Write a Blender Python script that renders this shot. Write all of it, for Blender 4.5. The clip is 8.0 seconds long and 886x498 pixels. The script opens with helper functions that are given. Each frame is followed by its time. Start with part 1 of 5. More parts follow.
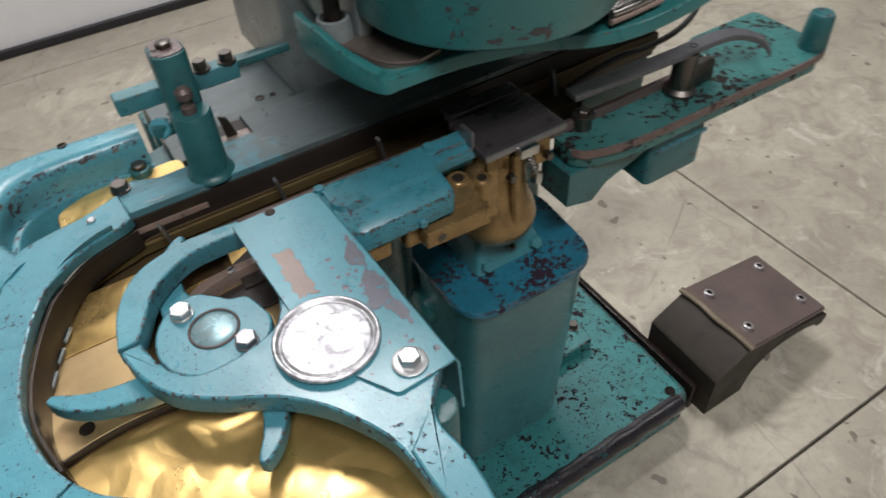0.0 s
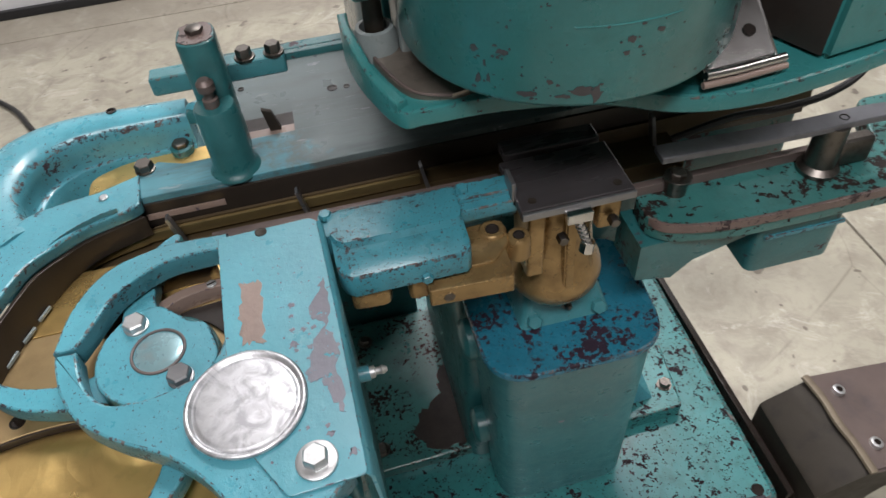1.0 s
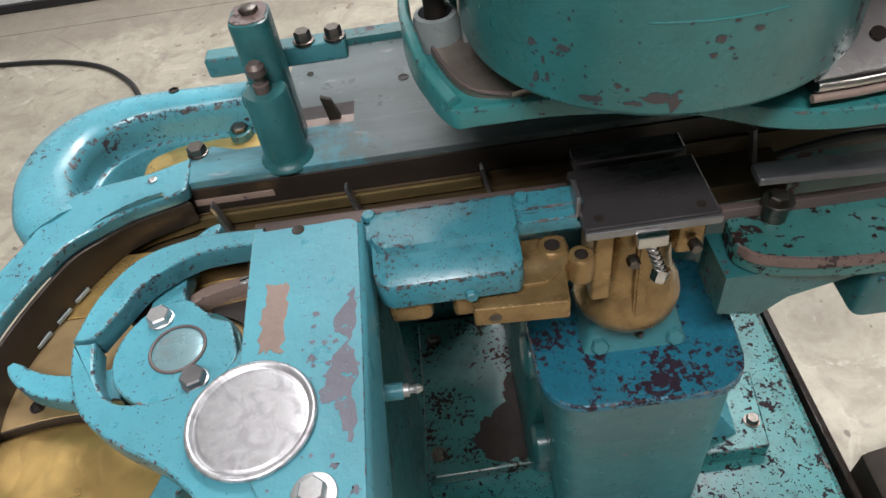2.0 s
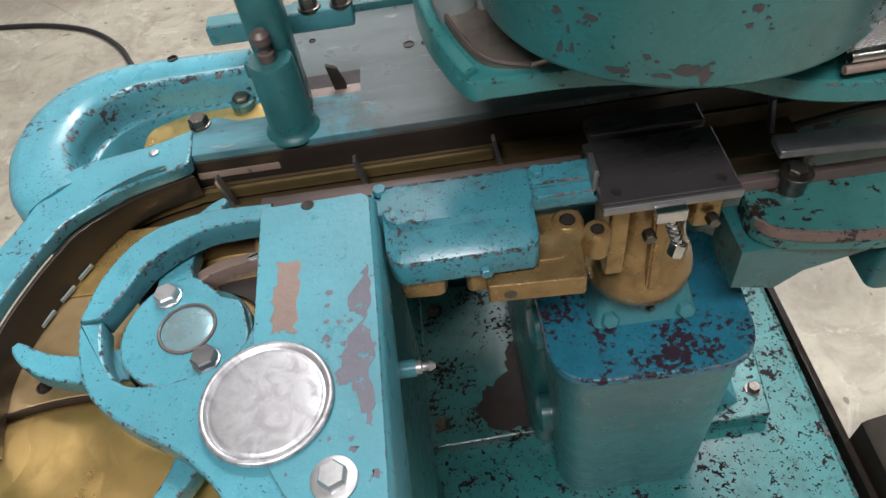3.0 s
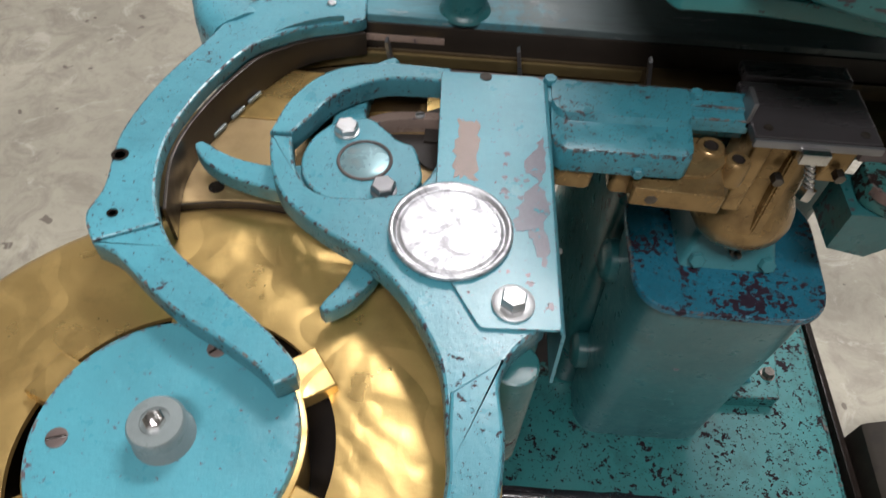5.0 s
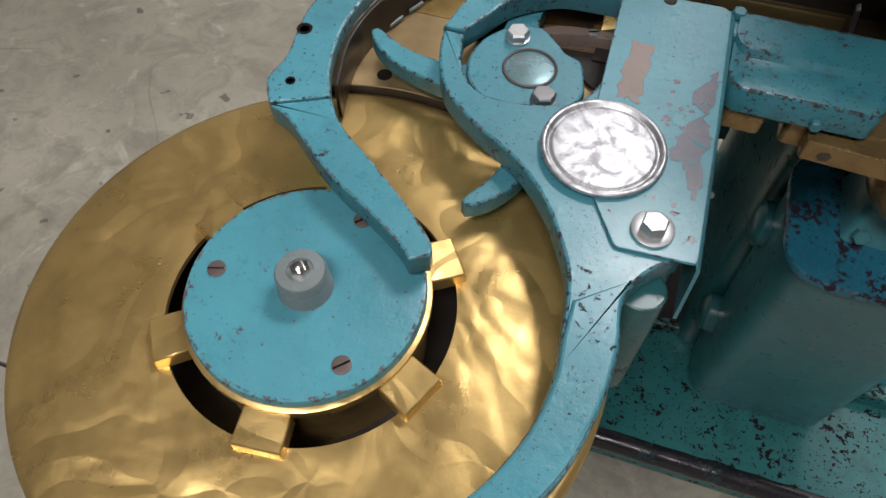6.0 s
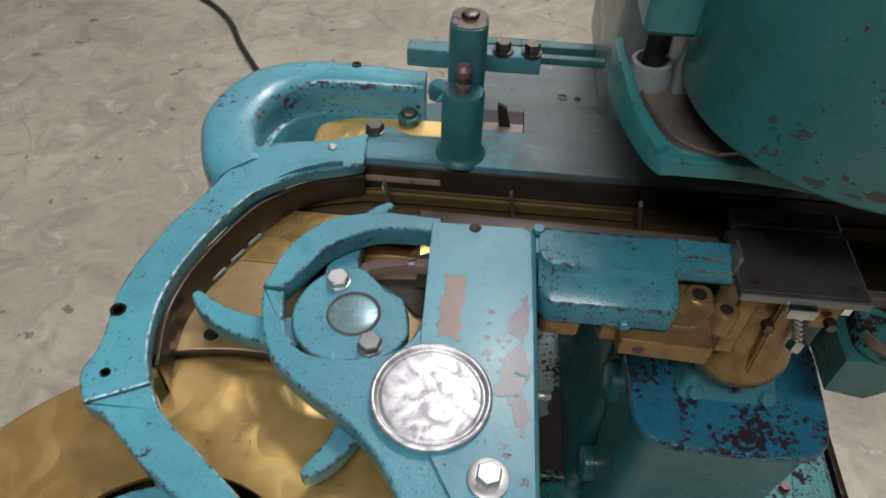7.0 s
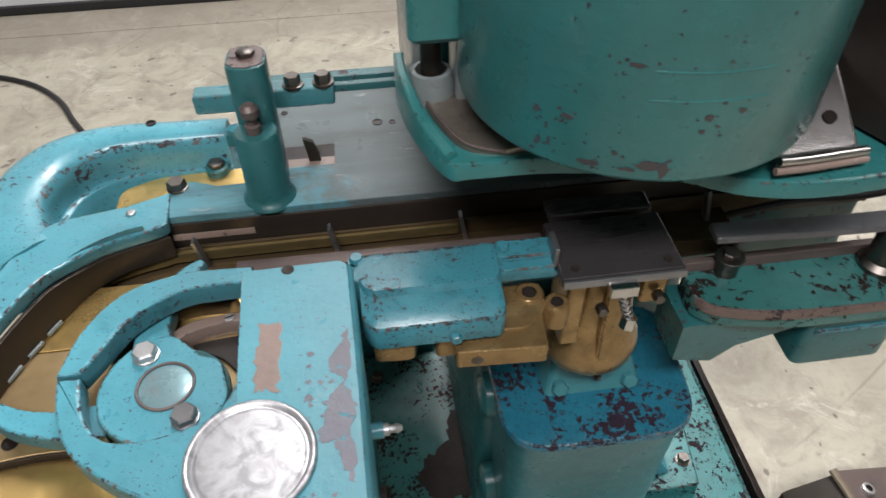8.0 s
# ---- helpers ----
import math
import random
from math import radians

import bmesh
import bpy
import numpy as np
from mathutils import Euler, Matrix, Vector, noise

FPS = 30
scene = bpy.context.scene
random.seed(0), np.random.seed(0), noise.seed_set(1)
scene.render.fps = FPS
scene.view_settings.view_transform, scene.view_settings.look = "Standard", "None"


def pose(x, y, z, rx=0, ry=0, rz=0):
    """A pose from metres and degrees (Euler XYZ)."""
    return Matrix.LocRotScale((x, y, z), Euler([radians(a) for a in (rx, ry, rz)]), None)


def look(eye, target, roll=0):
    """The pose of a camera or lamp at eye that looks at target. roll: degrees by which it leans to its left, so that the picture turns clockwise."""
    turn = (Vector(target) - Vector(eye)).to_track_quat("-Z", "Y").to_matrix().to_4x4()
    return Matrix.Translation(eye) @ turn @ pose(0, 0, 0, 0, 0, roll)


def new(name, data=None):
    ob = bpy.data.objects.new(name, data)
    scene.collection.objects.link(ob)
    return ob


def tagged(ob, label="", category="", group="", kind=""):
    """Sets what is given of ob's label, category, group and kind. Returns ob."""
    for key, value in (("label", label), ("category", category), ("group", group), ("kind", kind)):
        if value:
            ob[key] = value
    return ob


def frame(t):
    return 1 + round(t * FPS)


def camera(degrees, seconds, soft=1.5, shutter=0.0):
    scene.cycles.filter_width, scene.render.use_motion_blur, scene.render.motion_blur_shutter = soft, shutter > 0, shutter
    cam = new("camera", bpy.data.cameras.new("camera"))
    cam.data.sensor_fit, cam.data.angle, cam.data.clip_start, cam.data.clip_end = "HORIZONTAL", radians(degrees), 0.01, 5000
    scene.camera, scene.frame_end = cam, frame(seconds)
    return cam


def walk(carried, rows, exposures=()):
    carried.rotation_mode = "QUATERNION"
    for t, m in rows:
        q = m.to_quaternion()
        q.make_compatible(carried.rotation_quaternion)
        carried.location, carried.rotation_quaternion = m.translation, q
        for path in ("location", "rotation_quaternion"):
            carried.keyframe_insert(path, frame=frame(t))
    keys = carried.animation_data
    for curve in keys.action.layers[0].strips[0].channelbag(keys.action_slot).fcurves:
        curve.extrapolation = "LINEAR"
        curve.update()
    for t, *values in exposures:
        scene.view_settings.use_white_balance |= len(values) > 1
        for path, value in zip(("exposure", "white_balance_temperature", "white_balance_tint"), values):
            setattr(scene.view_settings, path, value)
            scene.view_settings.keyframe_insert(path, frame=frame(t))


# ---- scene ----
cam = camera(64.4, 8.0, shutter=0.2)
PATH = [
    (0, (-0.111, -0.533, 1.316), (0.586, 0.696, -0.1), -3.8),
    (0.3, (-0.086, -0.469, 1.318), (0.438, 0.766, -0.166), -1.7),
    (0.5, (-0.051, -0.452, 1.319), (0.443, 0.821, -0.142), -0.8),
    (1, (0.083, -0.469, 1.299), (0.309, 0.876, -0.164), -5.7),
    (1.5, (0.133, -0.445, 1.27), (0.08, 0.947, -0.165), -9.5),
    (3, (0.116, -0.403, 1.261), (0.07, 0.889, -0.265), -9.7),
    (3.5, (0.101, -0.42, 1.274), (0.042, 0.87, -0.253), -7.2),
    (4, (0.094, -0.44, 1.279), (0.01, 0.871, -0.229), -7.2),
    (4.5, (0.012, -0.456, 1.279), (-0.012, 0.848, -0.238), 1.2),
    (5, (-0.025, -0.488, 1.253), (-0.027, 0.727, -0.336), 4.3),
    (5.2, (-0.026, -0.496, 1.237), (-0.093, 0.658, -0.395), 4.1),
    (6.3, (-0.019, -0.517, 1.267), (-0.398, 0.472, -0.43), -1.5),
    (6.5, (-0.007, -0.498, 1.288), (-0.308, 0.648, -0.323), 1.4),
    (7, (0.001, -0.437, 1.311), (-0.088, 0.909, -0.165), 2.2),
    (7.5, (0.019, -0.411, 1.311), (0.094, 1.008, -0.097), 2.0),
    (8, (0.078, -0.425, 1.292), (0.259, 0.986, -0.114), -0.8),
]
walk(cam, [(t, look(eye, target, roll)) for t, eye, target, roll in PATH],
     [(0.0, -0.2), (0.5, 0.0), (1.0, 0.15), (1.5, 0.4), (3.0, 0.35), (4.0, 0.35), (4.5, 0.15), (5.2, -0.1), (6.3, -0.58), (6.6, -0.6), (7.0, -0.33), (7.5, 0.05), (8.0, 0.3)])

# ---- light ----
world = bpy.data.worlds.new("hall")
scene.world = world
world.use_nodes = True
world.node_tree.nodes["Background"].inputs[0].default_value = (0.9, 0.95, 1.0, 1)
world.node_tree.nodes["Background"].inputs[1].default_value = 0.05


def key_fill_lamp(x, y, z, sx, sy, watts, turn=0.0):
    lamp = bpy.data.lights.new("key_fill_lamp", "AREA")
    lamp.shape, lamp.size, lamp.size_y, lamp.energy = "RECTANGLE", sx, sy, watts
    lamp.color = (1.0, 0.955, 0.965)
    ob = new("key_fill_lamp", lamp)
    ob.matrix_basis = pose(x, y, z, 0, 0, turn)
    return ob


key_fill_lamp(0.85, 1.85, 3.9, 1.5, 0.6, 135)
# Two unseen fill lamps, added to brighten the machine's front and right.
key_fill_lamp(-0.3, -1.8, 3.9, 1.8, 0.6, 118)
key_fill_lamp(2.9, -0.3, 3.9, 0.6, 1.5, 18)


# ---- materials ----
class Nodes:
    """Short hand for a node material."""

    def __init__(self, name):
        self.mat = bpy.data.materials.new(name)
        self.mat.use_nodes = True
        self.tree = self.mat.node_tree
        self.bsdf = self.tree.nodes["Principled BSDF"]
        self.coord = self.add("ShaderNodeTexCoord").outputs["Object"]

    def add(self, kind):
        return self.tree.nodes.new(kind)

    def link(self, a, b):
        self.tree.links.new(a, b)

    def put(self, socket, value):
        if hasattr(value, "is_linked"):
            self.link(value, socket)
        elif isinstance(value, tuple) and len(value) == 3 and socket.type == "RGBA":
            socket.default_value = (*value, 1)
        else:
            socket.default_value = value

    def noise(self, scale, detail=4.0, rough=0.6, shift=(0, 0, 0), stretch=(1, 1, 1), twist=0.0):
        m = self.add("ShaderNodeMapping")
        m.inputs["Location"].default_value, m.inputs["Scale"].default_value = shift, stretch
        self.link(self.coord, m.inputs["Vector"])
        n = self.add("ShaderNodeTexNoise")
        n.inputs["Scale"].default_value, n.inputs["Detail"].default_value = scale, detail
        n.inputs["Roughness"].default_value, n.inputs["Distortion"].default_value = rough, twist
        self.link(m.outputs[0], n.inputs["Vector"])
        return n.outputs["Fac"]

    def ramp(self, fac, a, b, lo=0.0, hi=1.0):
        n = self.add("ShaderNodeMapRange")
        n.inputs[1].default_value, n.inputs[2].default_value = a, b
        n.inputs[3].default_value, n.inputs[4].default_value = lo, hi
        self.put(n.inputs[0], fac)
        return n.outputs[0]

    def mix(self, fac, a, b, blend="MIX"):
        n = self.add("ShaderNodeMix")
        n.data_type, n.blend_type = "RGBA", blend
        self.put(n.inputs[0], fac), self.put(n.inputs[6], a), self.put(n.inputs[7], b)
        return n.outputs[2]

    def math(self, op, a, b=0.0):
        n = self.add("ShaderNodeMath")
        n.operation, n.use_clamp = op, op in ("ADD", "MAXIMUM")
        self.put(n.inputs[0], a), self.put(n.inputs[1], b)
        return n.outputs[0]

    def bump(self, height, strength, distance=0.001):
        b = self.add("ShaderNodeBump")
        b.inputs["Strength"].default_value, b.inputs["Distance"].default_value = strength, distance
        self.link(height, b.inputs["Height"])
        if self.bsdf.inputs["Normal"].is_linked:
            self.link(self.bsdf.inputs["Normal"].links[0].from_socket, b.inputs["Normal"])
        self.link(b.outputs[0], self.bsdf.inputs["Normal"])

    def done(self, color, rough, metal=0.0, coat=0.0):
        self.put(self.bsdf.inputs["Base Color"], color)
        self.put(self.bsdf.inputs["Roughness"], rough)
        self.put(self.bsdf.inputs["Metallic"], metal)
        self.bsdf.inputs["Coat Weight"].default_value = coat
        self.bsdf.inputs["Coat Roughness"].default_value = 0.28
        return self.mat


EDGES = {}


def paint(name, col, under=(0.055, 0.040, 0.045), chips=0.66, scale=110.0, worn=0.5, rough=0.34, dirt=0.35, shift=0.0, clump=0.42, detail=6.0, pits=0.0):
    """Brushed machine enamel with chips down to the primer and grime, and a twin for its rubbed edges."""
    for kind in ("", "_edge"):
        n = Nodes(name + kind)
        big = n.noise(7.0, 3, 0.5, (shift, 2, 1))
        fine = n.noise(scale, detail, 0.66, (shift, 0, 3), twist=0.25)
        patch = n.noise(15.0, 3, 0.55, (2, shift, 0))
        both = n.math("ADD", n.math("MULTIPLY", fine, 1.0 - clump), n.math("MULTIPLY", patch, clump))
        chip = n.ramp(both, chips, chips + 0.012)
        if pits:
            chip = n.math("MAXIMUM", chip, n.ramp(n.noise(scale * 2.3, 3, 0.6, (shift, 5, 8)), pits, pits + 0.015))
        c = n.mix(n.ramp(big, 0.3, 0.7), tuple(v * 0.82 for v in col), tuple(min(1, v * 1.12) for v in col))
        c = n.mix(n.ramp(n.noise(26, 5, 0.7, (5, shift, 0)), 0.48, 0.75, 0, dirt), c, tuple(v * 0.45 for v in col))
        c = n.mix(n.ramp(n.noise(95, 5, 0.7, (1, 7, shift), stretch=(1, 0.7, 1)), 0.56, 0.72, 0, 0.22), c, tuple(min(1, v * 1.35 + 0.02) for v in col))
        c = n.mix(n.ramp(n.noise(60, 5, 0.75, (8, 1, shift), stretch=(0.35, 1.6, 1)), 0.62, 0.68, 0, 0.25), c, tuple(v * 0.6 for v in col))
        bare = n.mix(n.ramp(n.noise(90, 3), 0.4, 0.7), under, tuple(v * 1.4 for v in under))
        if kind:
            rub = n.ramp(n.noise(170, 6, 0.75, (1, shift, 5)), 0.625 - 0.13 * worn, 0.665 - 0.13 * worn)
            bare = n.mix(n.ramp(n.noise(70, 4, 0.6), 0.48, 0.62), under, (0.15, 0.125, 0.115))
            chip = n.math("MAXIMUM", chip, rub)
        c = n.mix(chip, c, bare)
        n.bump(n.math("SUBTRACT", n.noise(170, 5, 0.65, stretch=(1, 0.7, 1)), n.math("MULTIPLY", chip, 0.8)), 0.5, 0.0011)
        n.bump(n.noise(28, 2, 0.5), 0.25, 0.002)
        r = n.math("ADD", n.ramp(n.noise(40, 4), 0.3, 0.7, rough - 0.10, rough + 0.10), n.math("MULTIPLY", chip, 0.22))
        made = n.done(c, r)
        n.link(n.ramp(chip, 0.0, 1.0, 0.45, 0.0), n.bsdf.inputs["Coat Weight"])
        n.bsdf.inputs["Coat Roughness"].default_value = 0.22
        n.link(n.ramp(chip, 0.0, 1.0, 0.5, 0.15), n.bsdf.inputs["Specular IOR Level"])
        if kind:
            EDGES[name] = made
        else:
            plain = made
    return plain


def metal(name, col, rough=0.3, spread=0.12, dirt=(0.05, 0.04, 0.035), grime=0.4, grain=(1, 1, 1), wave=0.0, scale=40.0, full=1.0, crease=0.0):
    n = Nodes(name)
    g = n.ramp(n.noise(scale, 5, 0.65, stretch=grain), 0.50, 0.78, 0, grime)
    c = n.mix(n.ramp(n.noise(9, 3), 0.3, 0.7), tuple(v * 0.85 for v in col), tuple(min(1, v * 1.08) for v in col))
    c = n.mix(g, c, dirt)
    if wave:
        n.bump(n.noise(13, 2, 0.45, twist=0.8), wave, 0.012)
    if crease:
        warp = n.add("ShaderNodeTexNoise")
        warp.inputs["Scale"].default_value = 6.0
        n.link(n.coord, warp.inputs["Vector"])
        cell = n.add("ShaderNodeTexVoronoi")
        cell.feature = "DISTANCE_TO_EDGE"
        cell.inputs["Scale"].default_value = 12.0
        n.link(n.mix(0.25, n.coord, warp.outputs["Color"]), cell.inputs["Vector"])
        n.bump(n.ramp(cell.outputs["Distance"], 0.0, 0.30), crease, 0.006)
        n.bump(n.noise(55, 4, 0.55, stretch=(1, 0.5, 1), twist=0.6), crease * 0.5, 0.003)
    n.bump(n.noise(300, 3, 0.6, stretch=grain), 0.12, 0.0006)
    return n.done(c, n.ramp(n.noise(22, 4, stretch=grain), 0.3, 0.7, rough - spread, rough + spread), full)


def plain_material(name, col, rough, scale=12.0, amount=0.1):
    n = Nodes(name)
    c = n.mix(n.ramp(n.noise(scale, 4), 0.35, 0.7), col, tuple(v * (1 - amount) for v in col))
    n.bump(n.noise(scale * 9, 3), 0.15, 0.0008)
    return n.done(c, n.ramp(n.noise(scale * 2, 3), 0.3, 0.7, rough - 0.06, rough + 0.06))


def tin_material():
    """Scuffed tinplate: cloudy bright and grey patches, shallow dents."""
    n = Nodes("tinplate")
    cloud = n.noise(48, 5, 0.62, (3, 1, 0), twist=1.4)
    c = n.mix(n.ramp(cloud, 0.42, 0.62), (0.66, 0.67, 0.69), (0.36, 0.36, 0.38))
    c = n.mix(n.ramp(n.noise(150, 4, 0.7), 0.6, 0.7, 0, 0.5), c, (0.30, 0.29, 0.29))
    n.bump(n.noise(38, 3, 0.45, (0, 4, 0), twist=0.8), 0.12, 0.003)
    n.bump(n.noise(400, 3, 0.6), 0.1, 0.0004)
    return n.done(c, n.ramp(cloud, 0.35, 0.65, 0.32, 0.52), 0.85)


TEAL = (0.072, 0.285, 0.352)
teal_bright = paint("teal_enamel", TEAL, under=(0.046, 0.038, 0.046), chips=0.606, scale=170, worn=0.84, pits=0.655)
# Upright faces: side shade put into a darker coat, with extra grime.
SIDES = {"teal_enamel": paint("shaded_grimy_enamel", (0.046, 0.170, 0.205), under=(0.036, 0.028, 0.028), chips=0.59, scale=120, worn=0.7, dirt=0.95, shift=2, pits=0.67)}
teal_plate = paint("teal_plate_enamel", (0.078, 0.300, 0.366), under=(0.10, 0.085, 0.105), chips=0.635, worn=0.8, dirt=0.2, shift=4, pits=0.675)
teal_drum = paint("drum_enamel", (0.027, 0.170, 0.170), under=(0.035, 0.032, 0.036), chips=0.645, worn=0.5, scale=60, rough=0.33, shift=7, pits=0.70)
teal_rail = paint("rail_enamel", (0.042, 0.210, 0.262), under=(0.05, 0.042, 0.045), chips=0.580, scale=170, worn=1.1, dirt=0.8, shift=9, pits=0.635)
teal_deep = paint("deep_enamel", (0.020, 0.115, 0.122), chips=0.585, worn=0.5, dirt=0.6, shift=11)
teal_house = paint("housing_enamel", (0.042, 0.185, 0.210), chips=0.655, worn=0.5, dirt=0.3, shift=13, pits=0.70)
blue_top = paint("blue_lid_enamel", (0.018, 0.150, 0.225), under=(0.024, 0.016, 0.026), chips=0.532, scale=130, worn=0.9, rough=0.27, shift=15, clump=0.52, pits=0.645)
green_base = paint("base_enamel", (0.023, 0.165, 0.166), under=(0.012, 0.008, 0.011), chips=0.574, scale=75, worn=1.0, rough=0.40, dirt=0.7, shift=17, clump=0.24, detail=3.5, pits=0.628)
oily_green = paint("oily_base_enamel", (0.030, 0.142, 0.134), under=(0.016, 0.011, 0.010), chips=0.550, scale=120, worn=0.7, rough=0.36, dirt=0.6, shift=18)
bare_patch = paint("bare_patch", (0.25, 0.185, 0.155), under=(0.10, 0.08, 0.09), chips=0.60, worn=0.4, shift=19)
rust_rim = paint("rusty_rim", (0.125, 0.085, 0.075), under=(0.04, 0.03, 0.03), chips=0.56, worn=0.8, shift=20)
grey_patch = paint("primer_patch", (0.120, 0.122, 0.155), under=(0.06, 0.25, 0.30), chips=0.60, worn=0.0, shift=21)
drum_flake = paint("drum_flake", (0.046, 0.042, 0.047), under=(0.03, 0.025, 0.03), chips=0.60, worn=0.0, shift=22)
grey_column = paint("column_enamel", (0.20, 0.235, 0.235), chips=0.66, worn=0.3, dirt=0.4, shift=23)
brass = metal("brass_sheet", (0.72, 0.50, 0.19), 0.33, 0.10, (0.40, 0.26, 0.10), 0.5, (1, 1, 1), 0.34, full=0.82, crease=0.20)
brass_flat = metal("brass_plate", (0.42, 0.305, 0.155), 0.42, 0.06, (0.22, 0.15, 0.07), 0.5, (1, 1, 1), 0.10, full=0.75)
brass_dark = metal("oily_brass", (0.105, 0.076, 0.040), 0.38, 0.1, (0.035, 0.026, 0.018), 0.8, (0.3, 2, 1), 0.1, full=0.55)
brass_olive = metal("tarnished_brass", (0.20, 0.155, 0.070), 0.34, 0.08, (0.07, 0.05, 0.03), 0.6, (0.4, 2, 1), 0.1, full=0.7)
gold = metal("gold_enamel", (0.335, 0.220, 0.096), 0.28, 0.09, (0.085, 0.045, 0.02), 0.7, full=0.6, scale=55)
tin = tin_material()
zinc = metal("zinc_bolt", (0.60, 0.61, 0.615), 0.44, 0.1, (0.22, 0.21, 0.19), 0.4, full=0.9, scale=120)
bolt_dark = metal("dark_bolt", (0.17, 0.155, 0.14), 0.36, 0.1, (0.04, 0.03, 0.02), 0.6, scale=120)
steel_oil = metal("oily_steel", (0.045, 0.036, 0.029), 0.38, 0.1, (0.03, 0.024, 0.02), 0.6, (0.4, 2, 1), 0.05, full=0.5)
steel_grey = metal("worn_steel", (0.30, 0.30, 0.31), 0.33, 0.1, (0.06, 0.055, 0.05), 0.55, (0.3, 1.5, 1), 0.05, full=0.85)
steel_bar = metal("grey_bar_steel", (0.16, 0.165, 0.18), 0.38, 0.08, (0.05, 0.05, 0.05), 0.5, full=0.6)
steel_bright = metal("polished_steel", (0.70, 0.69, 0.68), 0.2, 0.08, (0.2, 0.17, 0.14), 0.35, full=1.0)
cap_metal = metal("rubbed_cap", (0.21, 0.345, 0.375), 0.26, 0.08, (0.27, 0.22, 0.20), 0.7, wave=0.25, full=0.35, scale=60)
steel_clamp = metal("oily_clamp_steel", (0.088, 0.080, 0.084), 0.28, 0.1, (0.06, 0.055, 0.05), 0.6, (0.4, 2, 1), 0.05, full=0.6)
# Black of old oil, also the colour of shade in recesses and gaps.
oil_shade_black = plain_material("oil_shade_black", (0.020, 0.014, 0.011), 0.55, 30, 0.4)
tan_steel = metal("tan_worn_steel", (0.27, 0.235, 0.20), 0.36, 0.1, (0.08, 0.06, 0.05), 0.7, full=0.7)
steel_rust = metal("mill_steel", (0.030, 0.024, 0.017), 0.55, 0.1, (0.010, 0.008, 0.007), 0.9, wave=0.15, full=0.3, scale=28)
steel_rust_top = metal("rusty_steel", (0.145, 0.112, 0.102), 0.48, 0.1, (0.085, 0.075, 0.08), 0.8, full=0.35, scale=16)
weld = metal("weld_bead", (0.17, 0.14, 0.10), 0.5, 0.1, (0.08, 0.06, 0.05), 0.6, full=0.5, scale=160)


def bed_material(name, start):
    """Grey-green bed whose enamel is rubbed off towards the middle of the track."""
    n = Nodes(name)
    sep = n.add("ShaderNodeSeparateXYZ")
    n.link(n.coord, sep.inputs[0])
    ragged_x = n.math("ADD", sep.outputs[0], n.ramp(n.noise(45, 5, 0.7), 0.3, 0.7, -0.05, 0.05))
    c = n.mix(n.ramp(ragged_x, start, start + 0.07), TEAL, (0.088, 0.116, 0.118))
    c = n.mix(n.ramp(n.noise(30, 5, 0.7, stretch=(0.3, 2, 1)), 0.48, 0.72, 0, 0.75), c, (0.050, 0.062, 0.062))
    c = n.mix(n.ramp(n.noise(70, 5, 0.7, (3, 3, 3), stretch=(0.3, 1.6, 1)), 0.62, 0.66, 0, 0.8), c, (0.27, 0.29, 0.29))
    n.bump(n.noise(130, 4), 0.2, 0.0006)
    return n.done(c, n.ramp(n.noise(25, 4), 0.3, 0.7, 0.24, 0.45), 0.15, 0.1)


bed_grey = bed_material("worn_bed", -0.02)
bed_back = bed_material("worn_back_plate", -0.5)


def concrete_material():
    n = Nodes("concrete")
    c = n.mix(n.ramp(n.noise(1.7, 4, 0.6), 0.3, 0.7), (0.275, 0.258, 0.205), (0.455, 0.432, 0.345))
    c = n.mix(n.ramp(n.noise(9, 6, 0.7, (4, 1, 0), twist=0.9), 0.46, 0.64, 0, 0.72), c, (0.235, 0.212, 0.17))
    c = n.mix(n.ramp(n.noise(38, 5, 0.75), 0.5, 0.8, 0, 0.5), c, (0.20, 0.18, 0.15))
    c = n.mix(n.ramp(n.noise(21, 2, 0.5, (9, 9, 0)), 0.705, 0.725, 0, 0.75), c, (0.10, 0.08, 0.065))
    c = n.mix(n.ramp(n.noise(5, 6, 0.75, (7, 3, 0), twist=1.6), 0.56, 0.68, 0, 0.45), c, (0.66, 0.64, 0.57))
    sep = n.add("ShaderNodeSeparateXYZ")
    n.link(n.coord, sep.inputs[0])
    # Uneven band, darker towards the north wall.
    along = n.math("ADD", n.math("MULTIPLY", sep.outputs[1], 0.2), n.ramp(n.noise(7, 4), 0.3, 0.7, -0.006, 0.006))
    c = n.mix(n.ramp(along, 0.418, 0.440, 0, 0.6), c, (0.215, 0.19, 0.155))
    crack = n.add("ShaderNodeTexVoronoi")
    crack.feature = "DISTANCE_TO_EDGE"
    crack.inputs["Scale"].default_value = 2.1
    warp = n.mix(0.12, n.coord, n.add("ShaderNodeTexNoise").outputs["Color"])
    n.link(warp, crack.inputs["Vector"])
    c = n.mix(n.math("MULTIPLY", n.ramp(crack.outputs["Distance"], 0.006, 0.0), n.ramp(n.noise(3, 3), 0.45, 0.6, 0, 0.5)), c, (0.13, 0.11, 0.09))
    n.bump(n.noise(60, 6, 0.7), 0.25, 0.002)
    return n.done(c, n.ramp(n.noise(6, 4), 0.3, 0.7, 0.38, 0.62))


